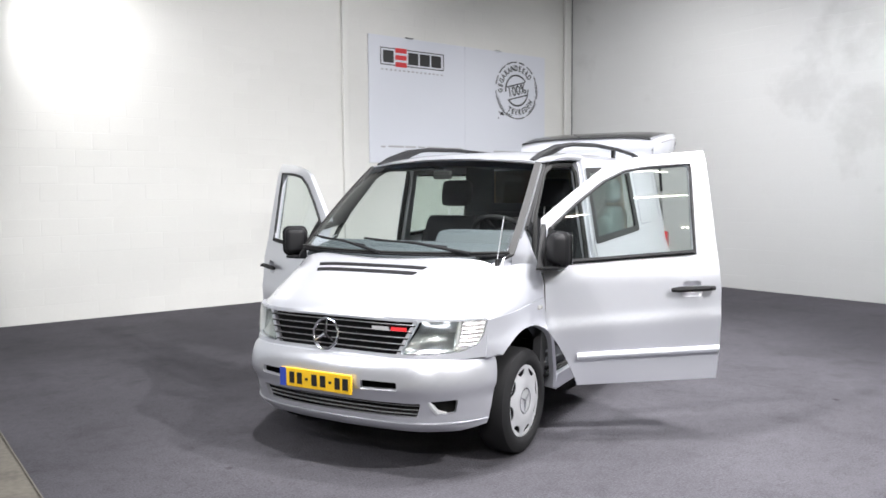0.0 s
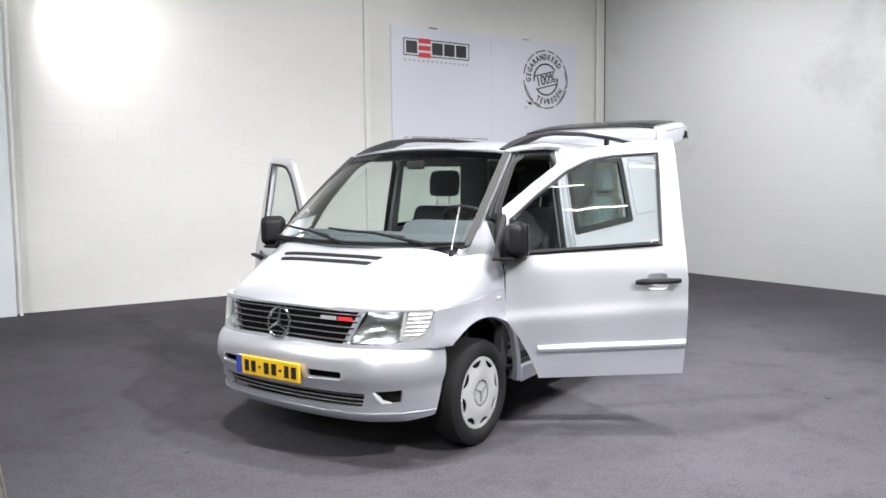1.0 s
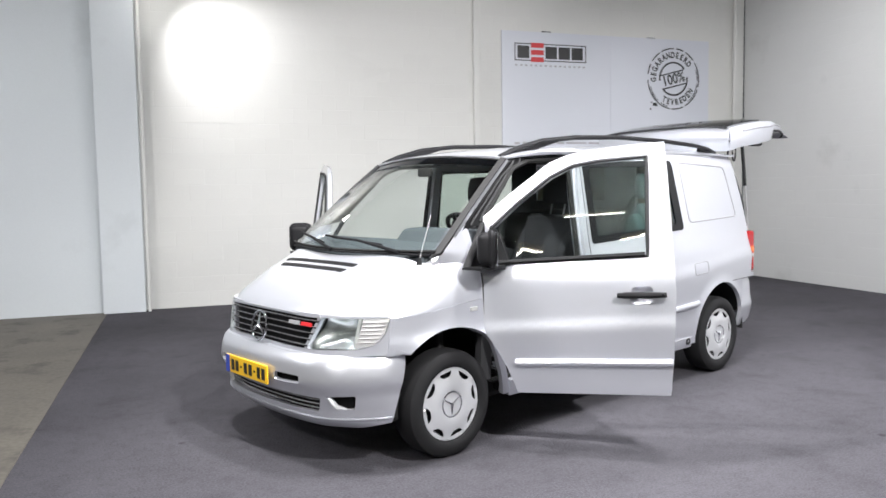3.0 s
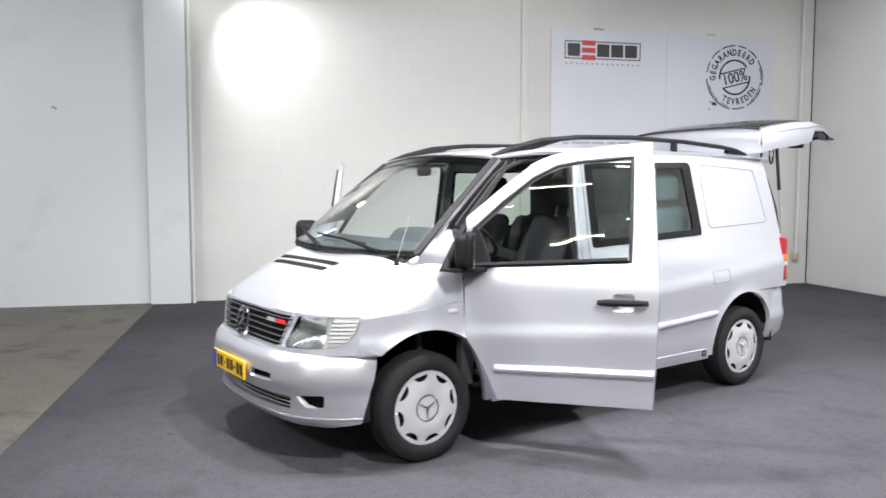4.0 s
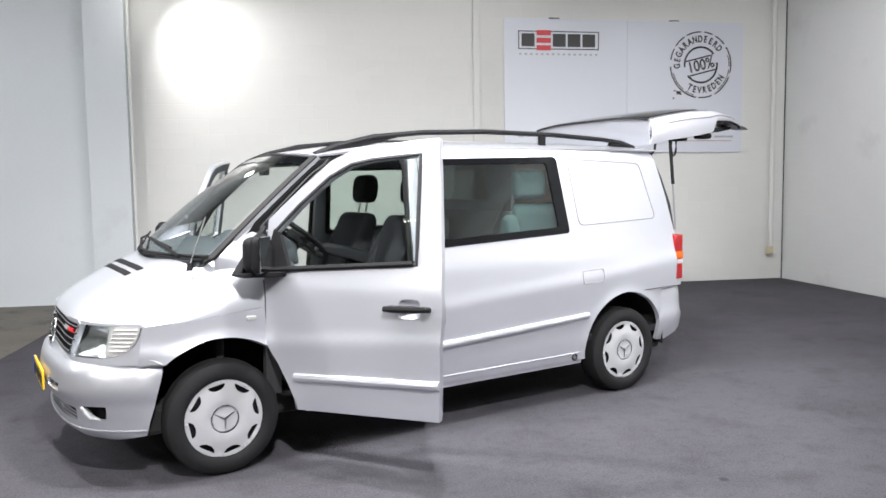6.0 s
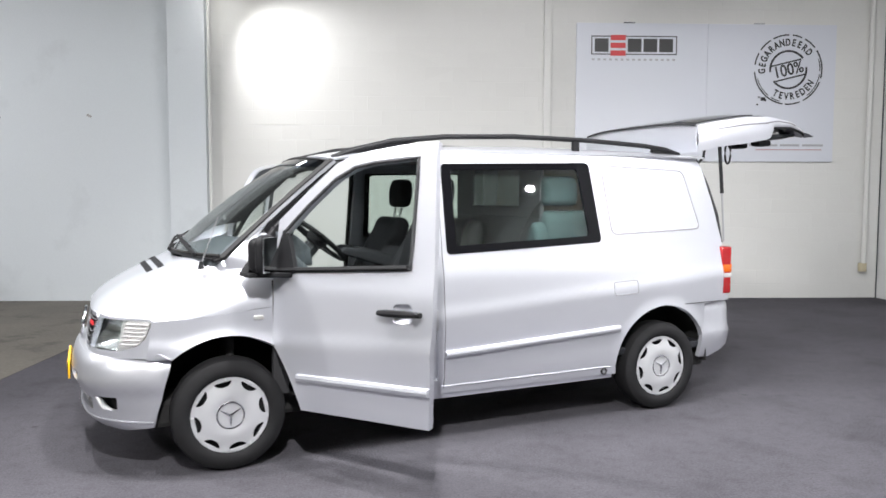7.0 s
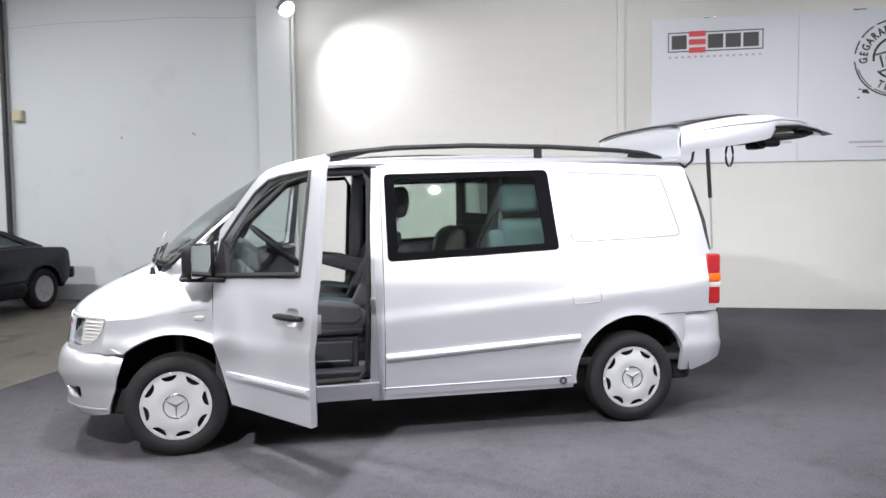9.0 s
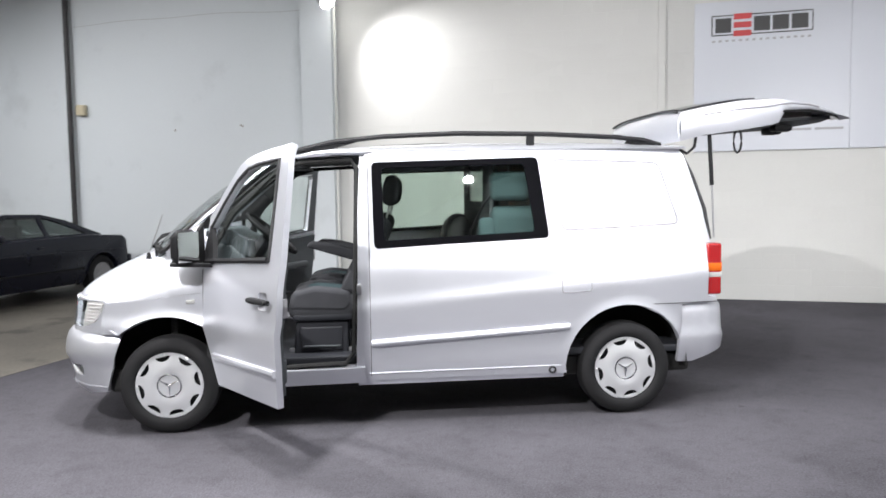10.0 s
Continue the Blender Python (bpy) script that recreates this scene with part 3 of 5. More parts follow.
def bonnet(u, v):
    w = 2 * v - 1
    yf = abs(w) * 0.80
    return nose_grid(u, yf, math.copysign(1, w), -0.205 + 0.17 * yf ** 2)


part("bonnet", grid(24, 40, bonnet, 0.008), PAINT, van, "silver bonnet")
for sg in (-1, 1):
    part("wing_shoulder", grid(26, 16, lambda u, v, sg=sg: nose_grid(u, 0.803 + 0.197 * (1 - (1 - v) ** 1.8), sg, 0.243), 0.006), PAINT, van)
    part("bonnet_seam", sweep([Vector(nose_grid(u, 0.8015, sg, -0.10)) + Vector((0, 0, -0.001)) for u in np.linspace(0.14, 1.0, 16)], 0.0018, 5), SEAM_M, van)
    # smooth foot of the windscreen pillar, rising out of the wing's shoulder
    apil = lambda u, v, sg=sg: Vector((-0.02 + 0.655 * u + 0.016 * v, sg * (0.752 - 0.10 * u ** 1.3 + 0.038 * v), 1.185 + 0.555 * u + 0.05 * u * (1 - u) - 0.006 * v))
    low = lambda u, sg=sg: Vector(nose_point(0.0 + 0.243 * u, sg * (0.770 + 0.080 * u), -0.006))
    outer_edge = lambda k, sg=sg: Vector((0.243, sg * float(np.interp(1.06 + 0.30 * k, (1.05, 1.15, 1.28, 1.38), (0.858, 0.818, 0.762, 0.725))), 1.06 + 0.30 * k))
    inner_edge = lambda k, sg=sg: low(0).lerp(apil(0.0, 0.72), k / 0.22) if k < 0.22 else apil(0.35 * (k - 0.22) / 0.78, 0.72 + 0.10 * (k - 0.22) / 0.78)

    def foot_at(v, u):
        p = inner_edge(v).lerp(outer_edge(v), u)
        fix = low(u) - inner_edge(0).lerp(outer_edge(0), u)
        return p + fix * (1 - v) ** 2 + Vector((-0.004, sg * 0.010, 0.002)) * (math.sin(math.pi * u) * v * (1.3 - v))

    part("pillar_foot", grid(16, 12, foot_at, 0.006, out=(0, sg, 0)), PAINT, van)
for k in range(2):
    x0 = -0.288 - 0.062 * k
    slot = rounded([(x0, -0.37 + 0.03 * k), (x0, 0.43 - 0.03 * k), (x0 - 0.034, 0.41 - 0.03 * k), (x0 - 0.034, -0.35 + 0.03 * k)], 0.008)
    part("bonnet_vent", sheet(slot, [], lambda a, b: nose_point(a, b, 0.003), 0.05, 0.004, (0, 0, 1)), BLACK, van, "black bonnet vent slot")
part("bonnet_badge", rbox((0.03, 0.03, 0.006), (-0.615, 0.0, 0.915), 0.003, m=None), CHROME, van)


def fascia(y, z):
    return (-0.715 + 0.335 * (min(abs(y), 0.86) / 0.83) ** 5 + (z - 0.67) * 0.17, y, z)


GR = [(-0.425, 0.672), (0.425, 0.672), (0.515, 0.852), (-0.515, 0.852)]
grille = part("grille", sheet(GR, [], lambda a, b: (fascia(a, b)[0] + 0.03, a, b), 0.07, 0.02, (-1, 0, 0)), BLACK, van, "black slatted grille")
for k in range(5):
    z = 0.693 + 0.034 * k
    w = 0.425 + 0.09 * (z - 0.672) / 0.18
    part("slat", sweep([Vector(fascia(y, z)) + Vector((0.012, 0, 0)) for y in np.linspace(-w, w, 14)], 0.011, 6, grille and None, 0.7), BLACK, grille)
    part("slat_trim", sweep([Vector(fascia(y, z + 0.005)) + Vector((0.0015, 0, 0)) for y in np.linspace(-w, w, 14)], 0.0022, 4), STEEL, grille)
part("emblem_ring", sweep([(-0.725 + 0.17 * (0.085 * math.sin(k * math.tau / 28)), 0.045 + 0.085 * math.cos(k * math.tau / 28), 0.755 + 0.085 * math.sin(k * math.tau / 28)) for k in range(28)], 0.0085, 8, closed=True), CHROME, grille, "chrome ring emblem")
eb = None
for a in (90, 210, 330):
    ca, sa = math.cos(radians(a)), math.sin(radians(a))
    eb = sweep([(-0.73, 0.045, 0.755), (-0.727 + 0.014 * sa, 0.045 + 0.08 * ca, 0.755 + 0.08 * sa)], [0.011, 0.004], 6, eb)
part("emblem_spokes", eb, CHROME, grille)
part("model_badge", sheet([(-0.355, 0.800), (-0.25, 0.800), (-0.25, 0.820), (-0.355, 0.820)], [], lambda a, b: (fascia(a, b)[0] - 0.004, a, b), 0.05, 0.006, (-1, 0, 0)), GREYPIPE, grille)
part("model_badge", sheet([(-0.462, 0.800), (-0.37, 0.800), (-0.37, 0.820), (-0.462, 0.820)], [], lambda a, b: (fascia(a, b)[0] - 0.004, a, b), 0.05, 0.006, (-1, 0, 0)), RED_P, grille)
part("grille_frame", sheet([(-0.86, 0.652), (0.86, 0.652), (0.84, 0.676), (-0.84, 0.676)], [], lambda a, b: (fascia(a, b)[0] + 0.004, a, b), 0.06, 0.02, (-1, 0, 0)), PAINT, van)
part("grille_frame", sheet([(-0.52, 0.85), (0.52, 0.85), (0.50, 0.872), (-0.50, 0.872)], [], lambda a, b: (fascia(a, b)[0] + 0.002, a, b), 0.06, 0.02, (-1, 0, 0)), PAINT, van)
for sg in (-1, 1):
    shape = [(0.432, 0.676), (0.69, 0.686), (0.745, 0.697), (0.781, 0.725), (0.799, 0.775), (0.806, 0.852), (0.522, 0.855)]
    dish = lambda a, b: 0.028 + 0.075 * max(0.0, 1 - ((abs(a) - 0.585) / 0.135) ** 2) * max(0.0, 1 - ((b - 0.768) / 0.10) ** 2)
    bowl = part("headlight", sheet([(sg * a, b) for a, b in shape], [], lambda a, b: (fascia(a, b)[0] + dish(a, b), a, b), 0.02, 0.01, (-1, 0, 0)), REFLECT, van, "clear headlight with a hollow silver reflector")
    ring = [(sg * a, b) for a, b in ((0.40, 0.656), (0.812, 0.656), (0.813, 0.76), (0.813, 0.842), (0.800, 0.862), (0.50, 0.872), (0.49, 0.845))]
    part("lamp_surround", sheet(ring, [rounded([(sg * a, b) for a, b in shape], 0.02)], lambda a, b: (fascia(a, b)[0] + 0.006, a, b), 0.03, 0.03, (-1, 0, 0)), PAINT, bowl)
    part("divider", sheet([(sg * a, b) for a, b in ((0.695, 0.70), (0.705, 0.70), (0.715, 0.852), (0.703, 0.852))], [], lambda a, b: (fascia(a, b)[0] + 0.01, a, b), 0.05, 0.03, (-1, 0, 0)), LAMP_WHITE, bowl)
    part("indicator_lens", sheet([(sg * a, b) for a, b in ((0.705, 0.69), (0.745, 0.70), (0.778, 0.727), (0.795, 0.776), (0.802, 0.85), (0.722, 0.85))], [], lambda a, b: (fascia(a, b)[0] + 0.006, a, b), 0.03, 0.01, (-1, 0, 0)), LAMP_CLEAR, bowl, "clear ribbed indicator lens")
    for k in range(6):
        z = 0.725 + 0.0215 * k
        part("lens_rib", sweep([Vector(fascia(sg * y, z)) + Vector((0.005, 0, 0)) for y in np.linspace(0.712 + 0.06 * (z - 0.69), float(np.interp(z, (0.727, 0.776, 0.85), (0.772, 0.789, 0.796))), 6)], 0.0055, 6), LAMP_CLEAR, bowl)
    part("lens", sheet(rounded([(sg * a, b) for a, b in shape], 0.02), [], fascia, 0.04, 0.004, (-1, 0, 0)), LENS, bowl, shadow=False)

# front bumper: s runs along its plan curve
curve = [(y, -0.805 + 0.06 * (y / 0.6) ** 2 + 0.30 * (y / 0.845) ** 7) for y in np.linspace(0, 0.845, 60)]
curve += [(0.856, -0.345), (0.860, -0.29)]
length = [0.0]
for (a, b), (c, d) in zip(curve, curve[1:]):
    length.append(length[-1] + math.hypot(c - a, d - b))
LS = length[-1]


def bumper_at(s, z):
    q = min(abs(s), LS)
    y, x = float(np.interp(q, length, [c[0] for c in curve])), float(np.interp(q, length, [c[1] for c in curve]))
    y2, x2 = float(np.interp(q + 0.01, length, [c[0] for c in curve])), float(np.interp(q + 0.01, length, [c[1] for c in curve]))
    if q + 0.01 > LS:
        y2, x2 = y, x + 0.01
    n = Vector((y2 - y, -(x2 - x))).normalized()
    off = float(np.interp(z, (0.24, 0.298, 0.312, 0.36, 0.44, 0.470, 0.486, 0.500, 0.545, 0.58, 0.61, 0.637, 0.66), (0.115, 0.054, 0.062, 0.056, 0.034, 0.020, 0.008, 0.004, 0.008, 0.014, 0.022, 0.034, 0.060)))
    end = max(0.0, min(1.0, (q - LS + 0.16) / 0.16))
    off += 0.022 * end * end * (3 - 2 * end)
    off *= 1 - 0.5 * max(0, min(1, (q - 0.7) / 0.3)) * max(0, min(1, (0.50 - z) / 0.12))
    return (x + off * n[0], math.copysign(max(0, y + off * n[1]), s), z)


def bs(y):
    """Length along the bumper at a distance from its middle."""
    return math.copysign(float(np.interp(abs(y), [c[0] for c in curve], length)), y)


LOWG = rounded([(bs(-0.55), 0.342), (bs(0.52), 0.335), (bs(0.545), 0.415), (bs(-0.575), 0.42)], 0.014)
SLOTS = [rounded([(bs(-0.45), 0.492), (bs(-0.235), 0.487), (bs(-0.235), 0.537), (bs(-0.45), 0.537)], 0.012), rounded([(bs(0.33), 0.487), (bs(0.50), 0.492), (bs(0.50), 0.537), (bs(0.33), 0.537)], 0.012)]
FOGS = [rounded([(bs(e * 0.605), 0.432), (bs(e * 0.745), 0.438), (bs(e * 0.74), 0.362), (bs(e * 0.645), 0.358)], 0.016) for e in (-1, 1)]
BUM = dense([(-LS + 0.12, 0.275), (-LS * 0.75, 0.25), (LS * 0.75, 0.25), (LS - 0.12, 0.275), (LS - 0.06, 0.46), (LS, 0.655), (-LS, 0.655), (-LS + 0.06, 0.46)], 0.1)
bumper = part("front_bumper", sheet(BUM, [LOWG, *SLOTS, *FOGS], bumper_at, 0.035, 0.02, (-1, 0, 0)), BUMPER_M, van, "silver plastic front bumper")
part("bumper_backing", sheet([(-LS * 0.85, 0.33), (LS * 0.85, 0.33), (LS * 0.85, 0.56), (-LS * 0.85, 0.56)], [], lambda a, b: (bumper_at(a, b)[0] + 0.06, bumper_at(a, b)[1] * 0.96, b), 0.08, 0.01, (-1, 0, 0)), LINER, bumper)
for k in range(3):
    part("slat", sweep([Vector(bumper_at(bs(y), 0.355 + 0.024 * k)) + Vector((0.022, 0, 0)) for y in np.linspace(-0.55 - 0.007 * k, 0.525 + 0.006 * k, 16)], 0.0026, 6), GREYPIPE, bumper)
for e in (-1, 1):
    part("fog_deflector", sweep([Vector(bumper_at(bs(e * y), z)) + Vector((0.014, 0, 0)) for y, z in ((0.607, 0.428), (0.63, 0.395), (0.652, 0.366), (0.70, 0.362))], [0.008, 0.019, 0.018, 0.006], 8), HUBM, bumper, "bright fog lamp surround")
part("lip_line", sweep([Vector(bumper_at(s, 0.305)) + Vector((-0.001, 0, 0)) for s in np.linspace(-LS + 0.12, LS - 0.12, 40)], 0.005, 5), BUMPER_M, bumper)
number_plate = part("number_plate", rbox((0.012, 0.50, 0.108), (-0.810, 0.055, 0.505), 0.004), PLATE_Y, van, "yellow number plate with a blue edge strip")
part("plate_strip", rbox((0.004, 0.045, 0.106), (-0.8185, 0.285, 0.505), 0.001), PLATE_B, number_plate)
for k, (a, w) in enumerate(((0.20, 0.036), (0.145, 0.036), (0.095, 0.02), (0.04, 0.038), (-0.02, 0.038), (-0.07, 0.02), (-0.12, 0.034), (-0.175, 0.038))):
    part("bar", rbox((0.003, w, 0.065 if w > 0.03 else 0.014), (-0.8185, a + 0.02, 0.505), 0.001), INK, number_plate)
part("bumper_ledge", grid(24, 1, lambda u, v: (lambda a, f: (a[0] + (f[0] + 0.01 - a[0]) * v, a[1] * (1 - 0.03 * v), 0.652 + 0.006 * v))(bumper_at((2 * u - 1) * LS * 0.985, 0.655), fascia(bumper_at((2 * u - 1) * LS * 0.985, 0.655)[1], 0.66)), 0.006), BUMPER_M, van)

# windscreen, roof, glass frame


def screen(u, v):
    w = 2 * v - 1
    b = Vector((-0.195 + 0.155 * w * w, 0.745 * w, 1.180 + 0.008 * w * w))
    t = Vector((0.585 + 0.065 * w * w, 0.645 * w, 1.768 - 0.035 * w * w))
    p = b + (t - b) * u
    return p + Vector((-0.03, 0, 0.03)) * (4 * u * (1 - u)) * (1 - 0.5 * w * w)


part("windscreen", grid(10, 14, screen, 0.005), GLASS, van, "greenish windscreen with a dark top band", shadow=False)
part("screen_band", grid(3, 14, lambda u, v: Vector(screen(0.895 + 0.105 * u, v)) + Vector((-0.003, 0, 0.003)), 0.0), GLASS_BAND, van, "dark blue tint band", shadow=False)
part("screen_seal", sweep([Vector(screen(0.0, v)) + Vector((-0.008, 0, 0.002)) for v in np.linspace(-0.02, 1.02, 24)], 0.008, 8), LINER, van, "black rubber seal along the windscreen")
part("screen_edge", grid(2, 14, lambda u, v: Vector(screen(0.975 + 0.03 * u, v)) + Vector((-0.005, 0, 0.005)), 0.0), BLACK, van)
part("cowl", grid(2, 20, lambda u, v: Vector(screen(0.0, v)) + Vector((-0.026 + 0.046 * u, 0, -0.008 + 0.014 * u - 0.012 * (2 * v - 1) ** 4)), 0.01), BLACK, van, "black scuttle panel below the windscreen")
ROOFX = (0.58, 0.75, 1.0, 1.4, 2.0, 2.8, 3.2, 3.45)
ROOFZ = (1.765, 1.80, 1.832, 1.855, 1.872, 1.868, 1.855, 1.838)


def roof(u, v):
    w = 2 * v - 1
    x = 0.575 + 0.06 * w * w + (3.47 - 0.575 - 0.06 * w * w) * u
    edge = 0.645 + 0.085 * min(1, max(0, (x - 0.6) / 0.35))
    zc = float(np.interp(x, ROOFX, ROOFZ))
    ze = float(np.interp(x, (0.6, 0.85, 1.2, 3.45), (1.735, 1.765, 1.787, 1.805)))
    return (x, edge * w * (1 - 0.03 * max(0, u - 0.8)), ze + (zc - ze) * (1 - abs(w) ** 3.2) ** 0.8)


part("roof", grid(24, 24, roof, 0.012), PAINT, van, "silver roof")
part("headliner", grid(10, 8, lambda u, v: (0.68 + 2.7 * u, 0.66 * (2 * v - 1), 1.765 - 0.03 * (2 * v - 1) ** 2 + 0.03 * min(1, u * 3)), 0.01, out=(0, 0, -1)), HEADLINER, van, "grey headliner")
part("underbody", rbox((3.9, 1.5, 0.16), (1.55, 0, 0.33), 0.03), LINER, van)
part("cab_floor", rbox((3.2, 1.62, 0.05), (2.0, 0, 0.43), 0.01), VINYL, van, "dark load floor")
part("axle_beam", sweep([(3.0, -0.7, 0.3), (3.0, 0.7, 0.3)], 0.05, 8), LINER, van)
part("bulkhead", rbox((0.05, 1.5, 0.7), (0.02, 0, 0.75), 0.02), LINER, van)
part("exhaust", sweep([(2.0, 0.2, 0.25), (2.7, -0.3, 0.22), (3.3, -0.3, 0.25), (3.6, -0.3, 0.27)], 0.035, 8), LINER, van)

# rear bumper and rear frame
rb = [(3.38, -0.855), (3.62, -0.825), (3.73, -0.77), (3.785, -0.62), (3.79, -0.3), (3.795, 0), (3.80, 0.3), (3.785, 0.62), (3.73, 0.77), (3.62, 0.825), (3.38, 0.855)]
rlen = [0.0]
for (a, b), (c, d) in zip(rb, rb[1:]):
    rlen.append(rlen[-1] + math.hypot(c - a, d - b))


def rear_bumper_at(s, z):
    x, y = float(np.interp(s, rlen, [p[0] for p in rb])), float(np.interp(s, rlen, [p[1] for p in rb]))
    k = float(np.interp(z, (0.32, 0.42, 0.52, 0.54, 0.70, 0.745), (0.95, 0.985, 1.0, 0.985, 0.975, 0.945)))
    return (3.38 + (x - 3.38) * (1 - (1 - k) * 1.5), y * k, z)


RL = rlen[-1]
rbo = [(0.0, 0.335), (0.12, 0.33), (0.34, 0.40), (0.42, 0.43), (RL - 0.42, 0.43), (RL - 0.34, 0.40), (RL - 0.12, 0.33), (RL, 0.335), (RL, 0.70), (RL - 0.06, 0.74), (0.06, 0.74), (0.0, 0.70)]
part("rear_bumper", sheet(rbo, [], rear_bumper_at, 0.05, 0.03, (1, 0, 0)), PAINT, van, "silver plastic rear bumper")
part("corner_panel", sheet([(3.10, 0.735), (3.40, 0.60), (3.40, 0.742), (3.15, 0.742)], [], lambda a, b: (a, -(hw(a, b) - 0.002), b), 0.05, 0.02, (0, -1, 0)), PAINT, van)
for sg in (-1, 1):
    part("seam", sweep([(a, sg * (hw(a, 0.745) + 0.001), 0.745) for a in np.linspace(3.14, 3.66, 10)], 0.0028, 5), SEAM_M, van)
part("load_sill", rbox((0.12, 1.5, 0.12), (3.60, 0, 0.68), 0.02), PAINT, van)
part("rear_header", rbox((0.10, 1.34, 0.06), (3.42, 0, 1.79), 0.02), PAINT, van)

# tailgate, raised
GX = (3.44, 3.60, 3.85, 4.10, 4.40, 4.60, 4.72)


def gate_at(x, w, top):
    """A point of the raised tailgate's upper or lower skin; w runs from -1 to 1 across it."""
    half = float(np.interp(x, GX, (0.69, 0.725, 0.745, 0.735, 0.68, 0.62, 0.53)))
    if not top and x > 4.13:
        return Vector((x, half * w, float(np.interp(x, (4.13, 4.16, 4.40, 4.72), (1.957, 2.05, 2.06, 2.018)))))
    if top:
        z = float(np.interp(x, GX, (2.075, 2.11, 2.15, 2.165, 2.14, 2.09, 2.045))) - 0.035 * abs(w) ** 4
    else:
        z = float(np.interp(x, GX, (1.845, 1.885, 1.915, 1.955, 2.05, 2.04, 2.02)))
    return Vector((x, half * w, z))


def gate_x(u):
    return 3.44 + 1.28 * u


gate = part("tailgate", grid(24, 20, lambda u, v: gate_at(gate_x(u), 2 * v - 1, True), 0.012), PAINT, van, "silver tailgate raised level above the roof")
for sg in (-1, 1):
    side = lambda u, v, sg=sg: gate_at(gate_x(u), sg, True).lerp(gate_at(gate_x(u), sg, False), v) + Vector((0, sg * (0.012 * math.sin(math.pi * v) + 0.004), 0))
    part("gate_side", grid(24, 6, side, 0.012, out=(0, sg, 0)), PAINT, gate)
    # shading of the tailgate's crease, laid on as a thin grey bar
    part("gate_crease", sweep([side(u, 0.28) + Vector((0, sg * 0.001, 0)) for u in np.linspace(0.12, 0.8, 12)], 0.006, 5), SEAM_SHADE, gate)
    part("gas_strut", sweep([(3.66, sg * 0.755, 1.18), (3.655, sg * 0.73, 1.55)], 0.007, 6), STEEL, van)
    part("gas_strut", sweep([(3.655, sg * 0.73, 1.54), (3.645, sg * 0.70, 1.93)], 0.014, 8), BLACK, van)
part("gate_front", grid(4, 20, lambda u, v: gate_at(3.44, 2 * v - 1, False).lerp(gate_at(3.44, 2 * v - 1, True), u) + Vector((-0.02 * math.sin(math.pi * u), 0, 0)), 0.012, out=(-1, 0, 0)), PAINT, gate)
part("gate_underside", grid(14, 10, lambda u, v: gate_at(gate_x(u), (2 * v - 1) * 0.985, False) + Vector((0, 0, 0.012)), 0.01, out=(0, 0, -1)), PAINT, gate)
part("gate_lip", sweep([gate_at(3.43, w, True) + Vector((-0.006, 0, 0.002)) for w in np.linspace(-0.98, 0.98, 14)], 0.009, 8), SEAM_M, gate, "black rubber lip")
part("gate_window", grid(10, 10, lambda u, v: gate_at(3.46 + 0.52 * u, 0.93 * (2 * v - 1), True) + Vector((0, 0, 0.010)), 0.006), FRIT, gate, "dark tailgate window")
part("gate_lining", grid(10, 8, lambda u, v: Vector((3.90 + 0.76 * u, (2 * v - 1) * (0.66 - 0.16 * u), 1.945 + 0.05 * u + 0.02 * abs(2 * v - 1) ** 6)), 0.02, out=(0, 0, -1)), TRIMG, gate, "grey plastic lining under the tailgate")
part("gate_lock", rbox((0.10, 0.14, 0.06), (4.42, -0.12, 1.955), 0.015), BLACK, gate)
part("gate_grip", rbox((0.14, 0.10, 0.05), (4.28, -0.50, 1.945), 0.02), BLACK, gate)
part("gate_trim", sweep([gate_at(x, -1.0, False) + Vector((0, -0.006, -0.004)) for x in np.linspace(4.16, 4.70, 8)], 0.010, 6), BLACK, gate)
part("plate_lamp_bar", sweep([(4.50, -0.50, 2.045), (4.62, -0.46, 2.04), (4.74, -0.40, 2.03)], 0.022, 6), CHROME, gate)
loop = [(3.98 + 0.03 * math.sin(k * math.tau / 14), -0.45, 1.86 + 0.085 * math.cos(k * math.tau / 14)) for k in range(14)]
part("pull_strap", sweep(loop, 0.008, 6, closed=True), SEAM_M, gate, "black pull strap")
part("cable", sweep([(3.47, -0.6, 1.80), (3.53, -0.6, 1.765), (3.585, -0.6, 1.81), (3.60, -0.6, 1.90)], 0.010, 6), SEAM_M, gate)


